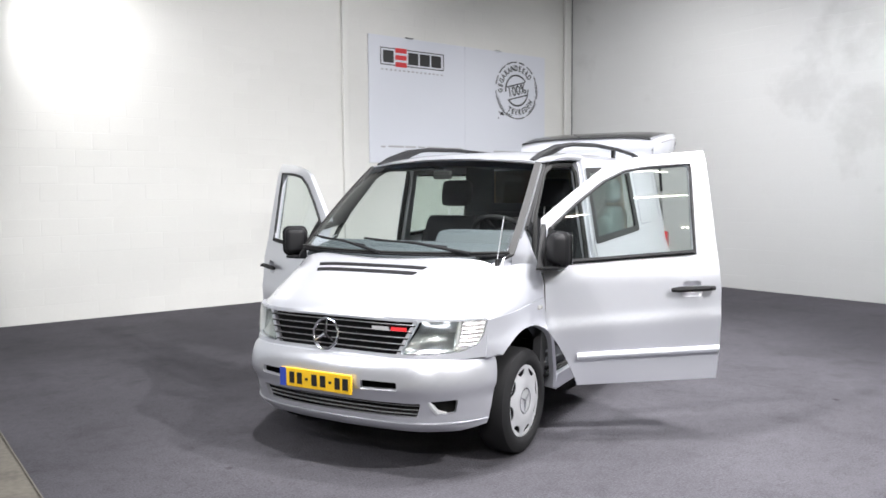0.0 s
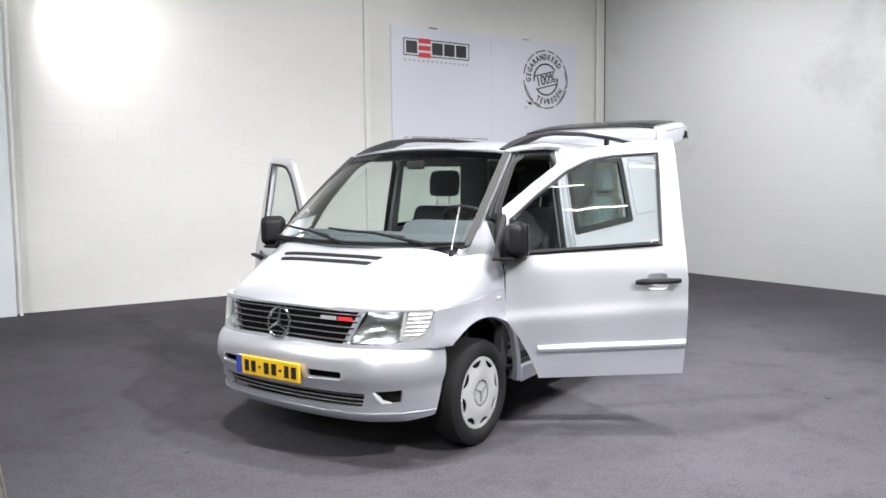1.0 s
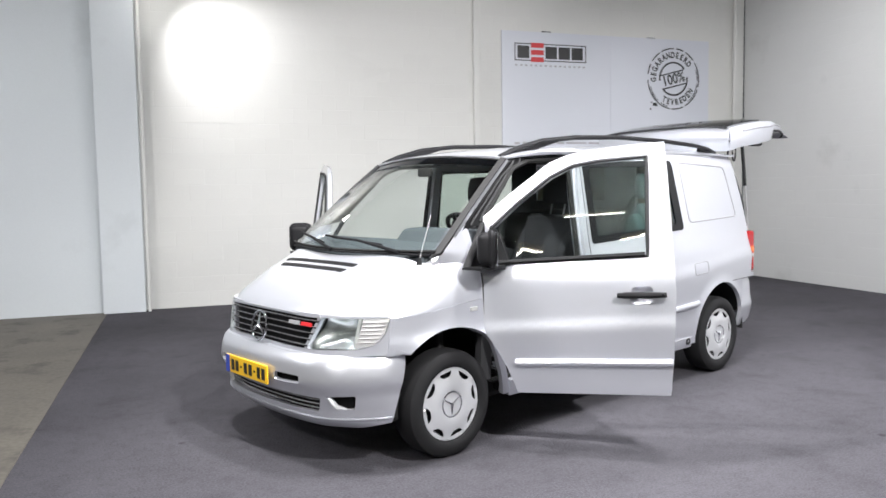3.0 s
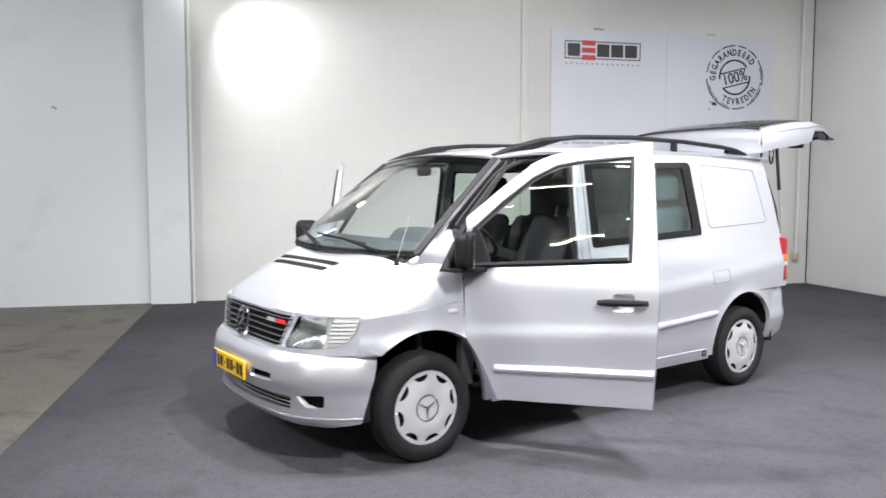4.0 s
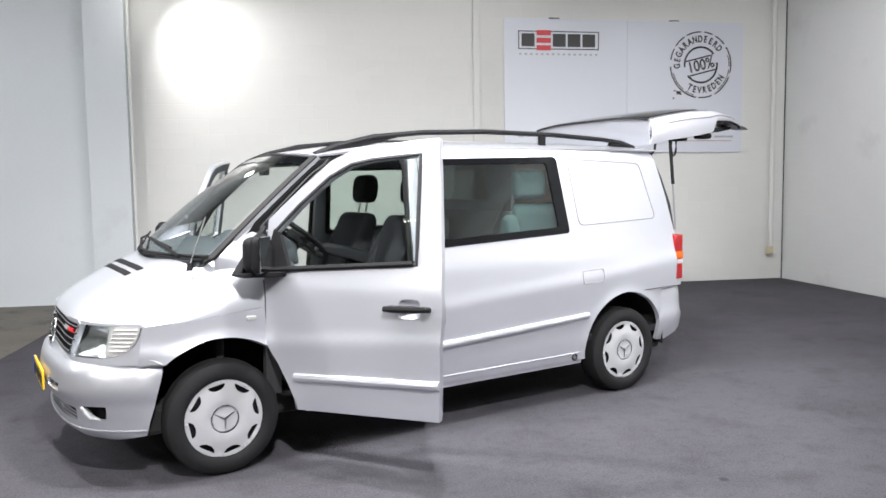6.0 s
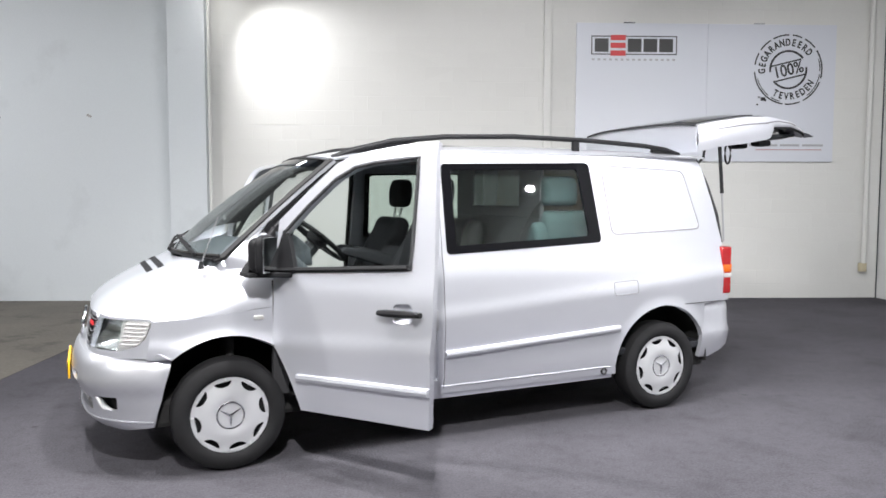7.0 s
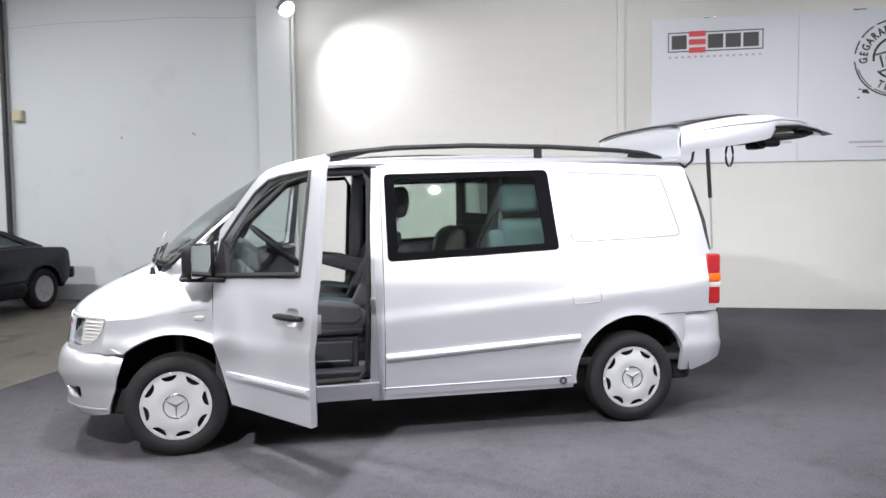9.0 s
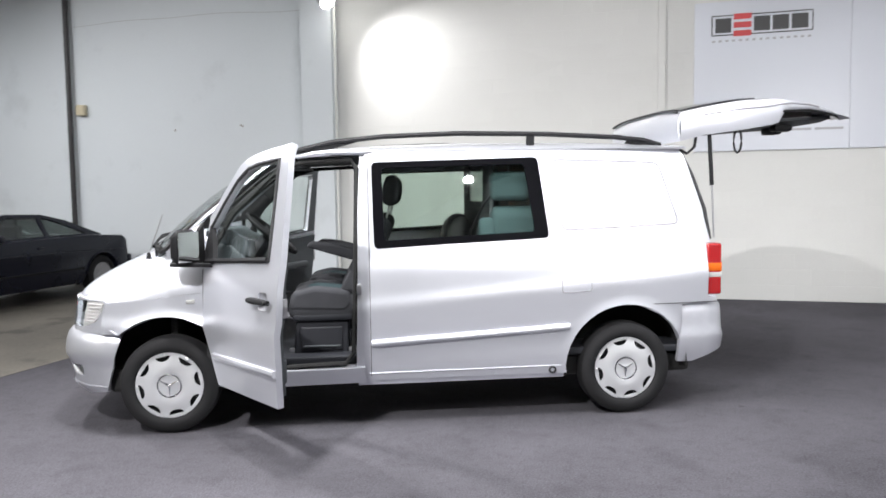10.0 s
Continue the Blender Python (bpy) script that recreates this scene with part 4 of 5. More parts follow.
# wheels
def wheel(x, sg):
    m = Matrix.Translation((x, sg * 0.772, 0.312)) @ pose(0, 0, 0, 90 if sg < 0 else -90, 0, 0) @ Matrix.Diagonal((0.958, 0.958, 0.96, 1))
    hub = part("wheel", lathe([(0.0, -0.06), (0.19, -0.06), (0.215, -0.09), (0.222, 0.072), (0.212, 0.074), (0.20, 0.05), (0.0, 0.04)], 40), BLACK, van, "steel wheel with a silver hubcap", m=m)
    prof = [(0.205, -0.09), (0.24, -0.10), (0.29, -0.098), (0.315, -0.08), (0.325, -0.05), (0.3255, 0.05), (0.316, 0.08), (0.293, 0.096), (0.262, 0.101), (0.240, 0.098), (0.226, 0.088), (0.220, 0.07)]
    tyre = lathe(prof, 64)
    part("tyre", tyre, RUBBER, hub, "black tyre")
    cir = [(0.221 * math.cos(k * math.tau / 64), 0.221 * math.sin(k * math.tau / 64)) for k in range(64)]
    holes = []
    for k in range(8):
        a = k * math.tau / 8 + 0.2
        h = [(0.168, -0.12), (0.168, 0.12), (0.188, 0.24), (0.203, 0.25), (0.203, -0.25), (0.188, -0.24)]
        h = [(r * math.cos(a + t), r * math.sin(a + t)) for r, t in h]
        holes.append(rounded(h, 0.012, 3))

    def dish(a, b):
        r = math.hypot(a, b)
        return (a, b, float(np.interp(r, (0, 0.07, 0.08, 0.12, 0.16, 0.204, 0.213, 0.221), (0.082, 0.082, 0.090, 0.094, 0.088, 0.080, 0.088, 0.080))))

    part("hubcap", sheet(cir, holes, dish, 0.02, 0.006, (0, 0, 1)), HUBM, hub, "silver plastic hubcap with eight cut-outs")
    part("hub_ring", lathe([(0.072, 0.0), (0.072, 0.004), (0.077, 0.006), (0.081, 0.004), (0.081, 0.0)], 32, m=Matrix.Translation((0, 0, 0.087))), CHROME, hub)
    b = lathe([(0.0, 0.0855), (0.066, 0.0855), (0.068, 0.083)], 24)
    part("hub_disc", b, HUBM, hub)
    b = None
    for a in (30, 150, 270):
        b = sweep([(0, 0, 0.088), (0.064 * math.cos(radians(a)), 0.064 * math.sin(radians(a)), 0.087)], [0.010, 0.003], 5, b)
    part("hub_spokes", b, CHROME, hub)
    return hub


for x in (0.0, 3.0):
    for sg in (-1, 1):
        wheel(x, sg)


# front doors, swung open on their hinges; s runs back from the hinge
def front_door(sg, angle):
    m = Matrix.Translation((0.245, sg * 0.862, 0)) @ pose(0, 0, 0, 0, 0, sg * angle)
    D = lambda a, b, d=0.0: (a, sg * (hw(0.245 + a, b) - 0.862 + d), b)
    o = (0, sg, 0)
    outer = [(0.0, 1.09), (0.0, 0.74), (0.045, 0.68), (0.10, 0.60), (0.155, 0.50), (0.20, 0.40), (0.215, 0.352), (1.075, 0.39), (1.09, 0.6), (1.10, 0.95), (1.085, 1.16), (1.045, 1.62), (1.025, 1.79), (0.80, 1.775), (0.60, 1.752), (0.49, 1.73), (0.39, 1.69), (0.20, 1.545), (0.0, 1.38)]
    hole = [(0.06, 1.115), (0.938, 1.168), (0.926, 1.704), (0.66, 1.684), (0.53, 1.662), (0.40, 1.597), (0.22, 1.455), (0.06, 1.305)]
    CUP = rounded([(0.852, 0.893), (0.982, 0.899), (0.976, 0.996), (0.860, 0.990)], 0.032)
    door = part("front_door", sheet(outer, [rounded(hole, [0.01, 0.02, 0.03, 0.05, 0.06, 0.02, 0.02, 0.01]), CUP], D, 0.035, 0.035, o), PAINT, van, "silver front door swung open", m=m)
    rim = dense([(0.05, 1.108), (0.944, 1.162), (0.932, 1.709), (0.66, 1.690), (0.525, 1.668), (0.392, 1.603), (0.212, 1.461), (0.05, 1.312)], 0.1)
    part("window_seal", sweep([D(a, b, 0.002) for a, b in rim], 0.011, 6, closed=True), SEAM_M, door, "black window seal")
    part("belt_strip", sweep([D(a, 1.108 + 0.06 * (a - 0.05) / 0.88, 0.006) for a in np.linspace(0.05, 0.93, 8)], 0.016, 6), BLACK, door)
    part("door_window", sheet([(0.04, 1.10), (0.94, 1.16), (0.925, 1.712), (0.66, 1.693), (0.52, 1.67), (0.385, 1.605), (0.04, 1.315)], [], lambda a, b: D(a, b, -0.018), 0.12, 0.004, o), GLASS, door, "clear door window", shadow=False)
    part("rubbing_strip", sweep([D(a, 0.535 + 0.042 * (a - 0.2) / 0.88, 0.006) for a in np.linspace(0.21, 1.085, 8)], 0.017, 8, flat=1.25), PAINT, door, "silver rubbing strip")
    part("handle_recess", sheet(CUP, [], lambda a, b: D(a, b, 0.001 - 0.030 * max(0.0, 1 - ((a - 0.917) / 0.066) ** 2) ** 0.6 * max(0.0, 1 - ((b - 0.944) / 0.052) ** 2) ** 0.6), 0.014, 0.003, o), PAINT, door, "silver hollow behind the handle")
    part("door_handle", sweep([D(a, b, 0.03) for a, b in ((0.785, 0.942), (0.83, 0.944), (0.95, 0.948), (1.05, 0.952))], [0.013, 0.019, 0.019, 0.014], 8), BLACK, door, "black pull handle")
    part("lock_barrel", lathe([(0.0, 0.010), (0.010, 0.010), (0.013, 0.0)], 14, m=Matrix.Translation(D(1.03, 0.951, 0.044)) @ pose(0, 0, 0, 90 if sg < 0 else -90, 0, 0)), BLACK, door)
    # inner trim, with armrest and pocket
    inner = [(0.10, 1.09), (0.09, 0.76), (0.18, 0.62), (0.27, 0.42), (1.03, 0.44), (1.045, 0.95), (1.03, 1.13)]
    part("door_trim", sheet(inner, [], lambda a, b: D(a, b, -0.045), 0.09, 0.03, (0, sg, 0)), TRIMG, door, "grey inner door trim")
    part("armrest", rbox((0.42, 0.07, 0.06), (0.62, sg * -0.10, 0.86), 0.02), TRIMG, door)
    part("door_pocket", rbox((0.52, 0.07, 0.16), (0.66, sg * -0.085, 0.55), 0.02), TRIMG, door)
    around = [(0.03, 1.10), (1.055, 1.16), (1.018, 1.62), (1.0, 1.765), (0.80, 1.752), (0.60, 1.730), (0.50, 1.710), (0.40, 1.670), (0.215, 1.532), (0.03, 1.372)]
    part("frame_trim", sheet(around, [rounded(hole, [0.01, 0.02, 0.03, 0.05, 0.06, 0.02, 0.02, 0.01])], lambda a, b: D(a, b, -0.042), 0.05, 0.005, (0, -sg, 0)), TRIMG, door, "grey inner window frame")
    # the shut edge with its latch
    part("door_edge", sheet([(1.035, 0.42), (1.10, 0.42), (1.10, 1.12), (1.035, 1.12)], [], lambda a, b: D(a - 0.02, b, -0.036), 0.1, 0.03, (0, -sg, 0)), PAINT, door)
    part("latch", rbox((0.03, 0.035, 0.10), (1.075, sg * -0.03, 0.92), 0.006), STEEL, door, "steel door latch")
    # mirror on its triangular base
    part("mirror_base", sheet([(-0.005, 1.07), (0.17, 1.10), (0.15, 1.16), (0.09, 1.30), (0.05, 1.33), (0.0, 1.16)], [], lambda a, b: D(a, b, 0.012), 0.05, 0.03, o), BLACK, door, "black mirror base")
    arm = None
    for pts in (((-0.01, 0.0, 1.074), (0.025, 0.0, 1.074), (-0.004, 0.0, 1.35), (0.025, 0.0, 1.35), (-0.065, 0.190, 1.088), (-0.060, 0.190, 1.106), (-0.02, 0.182, 1.086)),
                ((-0.01, 0.0, 1.072), (0.15, 0.0, 1.074), (0.15, 0.0, 1.10), (-0.067, 0.190, 1.086), (-0.062, 0.194, 1.102), (0.06, 0.235, 1.086), (0.06, 0.235, 1.104), (0.11, 0.10, 1.082), (0.11, 0.10, 1.11))):
        one = bmesh.new()
        for p in pts:
            one.verts.new((p[0], sg * p[1], p[2]))
        hull = bmesh.ops.convex_hull(one, input=one.verts)
        bmesh.ops.delete(one, geom=[g for g in hull["geom_interior"] if isinstance(g, bmesh.types.BMVert)], context="VERTS")
        bmesh.ops.bevel(one, geom=list(one.edges), offset=0.004, segments=2, affect="EDGES", profile=0.5)
        arm = join(arm, one)
    part("mirror_arm", arm, BLACK, door)
    mm = Matrix.Translation((0.085, sg * 0.150, 1.205)) @ pose(0, 0, 0, 0, 0, -sg * 18)
    hs = rbox((0.11, 0.182, 0.218), (-0.012, 0, 0), 0.05, 5)
    for vt in hs.verts:
        if vt.co.x < 0:
            vt.co.y *= 0.82
            vt.co.z *= 0.86
    part("mirror_housing", hs, BLACK, door, "black mirror housing", m=mm)
    part("mirror_glass", rbox((0.006, 0.150, 0.186), (0.041, 0, 0), 0.002, 1), MIRROR, door, m=mm)
    return door


front_door(-1, 59.1)
front_door(1, 63.0)


# inside: dashboard, wheel, seats
dash = part("dashboard", prism([(-0.08, 0.80), (0.42, 0.70), (0.52, 0.88), (0.50, 1.09), (0.40, 1.20), (0.20, 1.228), (-0.08, 1.165)], 1.44, 0.03, 3), DASH, van, "grey plastic dashboard")
part("instrument_hood", prism([(0.14, 1.19), (0.52, 1.10), (0.50, 1.22), (0.40, 1.30), (0.24, 1.295)], 0.58, 0.025, 2, m=Matrix.Translation((0, -0.42, 0))), DASH, dash)
part("centre_console", prism([(0.30, 0.46), (0.55, 0.46), (0.52, 0.90), (0.44, 1.0), (0.30, 1.0)], 0.36, 0.03, 2), VINYL, dash)
ms = Matrix.Translation((0.62, -0.42, 1.25)) @ pose(0, 0, 0, 0, 40, 0)
rim = sweep([(0.205 * math.cos(k * math.tau / 32), 0.205 * math.sin(k * math.tau / 32), 0) for k in range(32)], 0.016, 8, closed=True)
stw = part("steering_wheel", rim, BLACK, van, "black steering wheel", m=ms)
b = lathe([(0.0, 0.02), (0.06, 0.02), (0.075, 0.0), (0.06, -0.04), (0.0, -0.05)], 20)
for a in (20, 160, 270):
    b = sweep([(0.04 * math.cos(radians(a)), 0.04 * math.sin(radians(a)), -0.01), (0.2 * math.cos(radians(a)), 0.2 * math.sin(radians(a)), 0)], 0.018, 6, b, 0.5)
part("hub_pad", b, BLACK, stw)
part("column", sweep([(0, 0, -0.05), (0, 0, -0.30)], 0.05, 8), VINYL, stw)


def front_seat(x, y, fabric):
    m = Matrix.Translation((x, y, 0))
    seat = part("front_seat", prism([(-0.24, 0.72), (-0.20, 0.86), (-0.05, 0.885), (0.22, 0.85), (0.26, 0.78), (0.20, 0.68), (-0.18, 0.67)], 0.50, 0.045, 3), fabric, van, "charcoal fabric front seat", m=m)
    part("backrest", prism([(0.16, 0.82), (0.30, 0.80), (0.40, 1.10), (0.48, 1.30), (0.44, 1.365), (0.36, 1.345), (0.26, 1.11)], 0.47, 0.045, 3), fabric, seat)
    part("seat_insert", prism([(-0.16, 0.86), (-0.05, 0.893), (0.20, 0.862), (0.20, 0.80), (-0.14, 0.80)], 0.26, 0.025, 3), FABRIC_P, seat, "teal patterned seat panel")
    part("base_lip", rbox((0.24, 0.012, 0.012), (-0.01, -0.238, 0.50), 0.004), TRIMG, seat)
    part("slide_rail", rbox((0.46, 0.03, 0.03), (0.0, -0.20, 0.47), 0.006), STEEL, seat)
    for e in (-1, 1):
        part("cushion_roll", prism([(-0.23, 0.74), (-0.20, 0.87), (-0.05, 0.905), (0.18, 0.875), (0.22, 0.78), (0.15, 0.72)], 0.10, 0.035, 3, m=Matrix.Translation((0, e * 0.205, 0))), fabric, seat)
        part("side_bolster", prism([(0.11, 0.86), (0.25, 0.84), (0.36, 1.12), (0.40, 1.26), (0.33, 1.26), (0.22, 1.08)], 0.08, 0.03, 2, m=Matrix.Translation((0, e * 0.20, 0))), fabric, seat)
        part("headrest_post", sweep([(0.44, e * 0.06, 1.33), (0.475, e * 0.06, 1.46)], 0.007, 6), STEEL, seat)
    part("headrest", prism([(0.42, 1.43), (0.52, 1.43), (0.545, 1.55), (0.53, 1.64), (0.45, 1.645), (0.42, 1.55)], 0.26, 0.04, 3), fabric, seat, "padded headrest")
    part("seat_base", prism([(-0.20, 0.44), (0.17, 0.44), (0.17, 0.67), (-0.18, 0.67)], 0.44, 0.015, 2), VINYL, seat, "dark plastic seat base")
    part("base_panel", rbox((0.28, 0.02, 0.16), (-0.01, -0.225, 0.55), 0.012), VINYL, seat)
    part("seat_skirt", rbox((0.40, 0.50, 0.06), (0.0, 0, 0.70), 0.02), VINYL, seat)
    part("armrest", prism([(-0.14, 1.135), (-0.10, 1.175), (0.05, 1.16), (0.30, 1.09), (0.30, 1.0), (0.05, 1.075)], 0.075, 0.022, 2, m=Matrix.Translation((0, 0.29 if y < 0 else -0.29, 0))), fabric, seat)
    return seat


front_seat(0.97, -0.45, FABRIC)
front_seat(1.03, 0.42, FABRIC)


# second row: one low grey seat, the partition behind it, and a teal seat turned sideways beside the window
seat = part("rear_seat", prism([(-0.45, 0.72), (-0.42, 0.86), (-0.1, 0.88), (0.1, 0.84), (0.1, 0.70)], 0.62, 0.045, 3), FABRIC_G, van, "grey fabric rear seat without a headrest", m=Matrix.Translation((1.88, 0.39, 0)))
part("backrest", prism([(-0.02, 0.80), (0.12, 0.80), (0.205, 1.25), (0.20, 1.335), (0.13, 1.345), (0.07, 1.28), (0.03, 1.1)], 0.40, 0.04, 3), FABRIC, seat)
for e in (-1, 1):
    part("side_bolster", prism([(-0.04, 0.80), (0.11, 0.80), (0.20, 1.24), (0.19, 1.32), (0.12, 1.33), (0.05, 1.26), (0.0, 1.05)], 0.12, 0.035, 3, m=Matrix.Translation((0, e * 0.255, 0))), FABRIC_G, seat)
part("seat_frame", rbox((0.42, 0.50, 0.26), (-0.17, 0, 0.58), 0.02), VINYL, seat)
board = part("partition", rbox((0.03, 1.30, 0.94), (2.125, 0.01, 0.90), 0.01), TRIMG, van, "dark partition behind the second row")
for y, w in ((0.52, 0.28), (-0.50, 0.30)):
    part("partition_post", rbox((0.03, w, 0.40), (2.125, y, 1.565), 0.01), TRIMG, board)
part("partition_rail", rbox((0.03, 1.30, 0.075), (2.125, 0.01, 1.407), 0.008), TRIMG, board)
part("partition_pane", rbox((0.008, 0.72, 0.30), (2.122, 0.0, 1.585), 0.003), GLASS_P, board, "grey tinted partition window", shadow=False)
part("load_bulkhead", sheet([(-0.76, 0.46), (0.76, 0.46), (0.72, 1.2), (0.66, 1.74), (-0.66, 1.74), (-0.72, 1.2)], [], lambda a, b: (2.50, a, b), 0.15, 0.015, (-1, 0, 0)), PLYWOOD, van, "tan plywood bulkhead of the load space")
side = part("side_seat", prism([(-0.16, 0.80), (-0.08, 0.80), (-0.02, 1.28), (-0.03, 1.40), (-0.09, 1.43), (-0.14, 1.38)], 0.50, 0.045, 3), FABRIC_T, van, "teal fabric seat turned sideways by the window", m=Matrix.Translation((2.37, -0.56, 0)) @ pose(0, 0, 0, 0, 0, 90))
part("side_bolster", prism([(-0.17, 0.80), (-0.06, 0.80), (-0.01, 1.20), (-0.05, 1.33), (-0.12, 1.35), (-0.16, 1.25)], 0.11, 0.035, 3, m=Matrix.Translation((0, 0.28, 0))), FABRIC_T, side)
part("headrest", prism([(-0.15, 1.45), (-0.05, 1.45), (-0.03, 1.55), (-0.05, 1.65), (-0.12, 1.655), (-0.15, 1.60)], 0.27, 0.04, 3, m=Matrix.Translation((0, 0.12, 0))), FABRIC_T, side, "wide padded headrest")
part("seat_cushion", prism([(-0.14, 0.70), (0.30, 0.70), (0.32, 0.82), (0.25, 0.87), (-0.10, 0.85)], 0.52, 0.04, 3), FABRIC_T, side)
part("seat_frame", rbox((0.40, 0.46, 0.26), (0.08, 0, 0.575), 0.02), VINYL, side)
part("seat_belt", sweep([(0.02, 0.42, 0.95), (-0.02, 0.38, 1.25), (-0.06, 0.30, 1.42), (-0.08, 0.24, 1.50)], 0.022, 6, flat=0.2), SEAM_M, side)
part("rear_view_mirror", rbox((0.03, 0.15, 0.06), (0.57, 0.02, 1.665), 0.015), LINER, van, "black interior mirror")
for e in (-1, 1):
    part("sun_visor", rbox((0.16, 0.42, 0.02), (0.78, e * 0.38, 1.715), 0.008), HEADLINER, van)
# wipers and aerial
for y0, y1 in ((0.02, 0.62), (-0.56, 0.10)):
    pivot, tip = Vector(screen(0.0, (y0 / 0.745 + 1) / 2)) + Vector((-0.03, 0, 0.0)), Vector(screen(0.075, (y1 / 0.745 + 1) / 2)) + Vector((-0.012, 0, 0.016))
    mid = pivot.lerp(tip, 0.55) + Vector((-0.025, 0, 0.022))
    wp = part("wiper", sweep([pivot, mid, tip], [0.011, 0.008, 0.006], 8), BLACK, van, "black windscreen wiper")
    part("blade", sweep([pivot.lerp(tip, 0.22) + Vector((-0.004, 0, 0.022)), pivot.lerp(tip, 1.12) + Vector((0.0, 0, 0.004))], 0.0065, 6), BLACK, wp)
part("aerial_base", lathe([(0.0, 0.035), (0.010, 0.03), (0.016, 0.0), (0.02, -0.01)], 12, m=Matrix.Translation((-0.125, -0.735, 1.125))), BLACK, van)
part("aerial", sweep([(-0.125, -0.735, 1.14), (-0.03, -0.735, 1.40)], 0.0035, 6), STEEL, van, "thin steel aerial")

# ---- poster and fittings of the wall ----
poster = thing("wall_poster", pose(0, WALL_Y, 0), "glossy white wall panel with a printed logo and round stamp", "poster")
for x0, x1 in ((3.635, 5.548), (5.551, 7.45)):
    part("panel", rbox((x1 - x0, 0.02, 1.98), ((x0 + x1) / 2, -0.011, 3.005), 0.003), POSTER_M, poster)
PY = -0.0225
b = None
for x0, z0, x1, z1 in ((3.85, 3.80, 5.10, 3.815), (3.85, 3.545, 5.10, 3.56), (3.85, 3.545, 3.865, 3.815), (5.085, 3.545, 5.10, 3.815)):
    b = flat_bar(x0, z0, x1, z1, PY, 0.003, b)
part("logo_frame", b, INK, poster, "black logo frame")
for x0, x1 in ((3.90, 4.10), (4.38, 4.58), (4.61, 4.81), (4.84, 5.04)):
    part("logo_block", flat_bar(x0, 3.585, x1, 3.775, PY), INK, poster)
for z in (3.53, 3.64, 3.75):
    part("logo_bar", flat_bar(4.13, z, 4.35, z + 0.075, PY - 0.002), RED_P, poster, "red logo bar")
for k in range(15):
    part("small_print", flat_bar(3.86 + 0.084 * k, 3.462, 3.90 + 0.084 * k, 3.49, PY), GREYINK, poster)


def letters(text, size, material, parent, m, bold=0.003):
    """Lettering in the built-in font, as a thin mesh in the x-z plane."""
    fd = bpy.data.curves.new("lettering", "FONT")
    fd.body, fd.size, fd.extrude, fd.offset, fd.align_x, fd.align_y = text, size, 0.0015, bold, "CENTER", "CENTER"
    fo = bpy.data.objects.new("lettering", fd)
    scene.collection.objects.link(fo)
    bpy.context.view_layer.update()
    me = bpy.data.meshes.new_from_object(fo.evaluated_get(bpy.context.evaluated_depsgraph_get()))
    bpy.data.objects.remove(fo)
    me.materials.clear()
    me.materials.append(material)
    ob = new("lettering", me)
    ob.parent, ob.matrix_basis = parent, m @ pose(0, 0, 0, 90, 0, 0)
    return ob


def ring_bar(cx, cz, r0, r1, a0, a1, y, bm=None):
    """A flat piece of a ring, from angle a0 to a1 in degrees."""
    n = max(2, int(abs(a1 - a0) / 5))
    bm2 = bmesh.new()
    rows = []
    for k in range(n + 1):
        a = radians(a0 + (a1 - a0) * k / n)
        rows.append([bm2.verts.new((cx + r * math.cos(a), yy, cz + r * math.sin(a))) for r, yy in ((r0, y - 0.0015), (r1, y - 0.0015), (r1, y + 0.0015), (r0, y + 0.0015))])
    for A, B in zip(rows, rows[1:]):
        for k in range(4):
            bm2.faces.new((A[k], A[(k + 1) % 4], B[(k + 1) % 4], B[k]))
    bm2.faces.new(rows[0])
    bm2.faces.new(rows[-1][::-1])
    bmesh.ops.recalc_face_normals(bm2, faces=bm2.faces)
    return join(bm, bm2)


SX, SZ, SK = 6.748, 3.35, 0.905
b = None
for a0, a1 in ((-62, -20), (-14, 34), (40, 62), (68, 84), (90, 118), (123, 146), (152, 172), (184, 262), (266, 292)):
    b = ring_bar(SX, SZ, 0.540 * SK, 0.562 * SK, a0, a1, PY, b)
for a0, a1 in ((-52, -8), (-2, 20), (196, 232), (238, 256)):
    b = ring_bar(SX, SZ, 0.512 * SK, 0.526 * SK, a0, a1, PY, b)
part("stamp_ring", b, INK, poster, "broken black stamp ring")
b = ring_bar(SX, SZ, 0.280 * SK, 0.312 * SK, 38, 188, PY)
b = ring_bar(SX, SZ, 0.280 * SK, 0.312 * SK, 218, 368, PY, b)
tilt = Matrix.Translation((SX, 0, SZ)) @ pose(0, 0, 0, 0, -14, 0)
for z0, x0, x1 in ((0.115, -0.28, 0.24), (-0.135, -0.24, 0.28)):
    b = rbox(((x1 - x0) * SK, 0.003, 0.022), ((x0 + x1) / 2 * SK, PY, z0 * SK), 0, 1, b, m=tilt)
part("stamp_centre", b, INK, poster)
letters("100%", 0.225, INK, poster, tilt @ Matrix.Translation((0, PY, -0.008)) @ Matrix.Diagonal((0.92, 1, 1.05, 1)))
for text, mid, step, turn in (("GEGARANDEERD", 112, -13.0, -90), ("TEVREDEN", 286, 12.5, 90)):
    for k, ch in enumerate(text):
        a = mid + step * (k - (len(text) - 1) / 2)
        letters(ch, 0.142 * SK, INK, poster, Matrix.Translation((SX + 0.428 * SK * math.cos(radians(a)), PY, SZ + 0.428 * SK * math.sin(radians(a)))) @ pose(0, 0, 0, 0, -(a + turn), 0) @ Matrix.Diagonal((0.80, 1, 1.08, 1)), 0.0045)
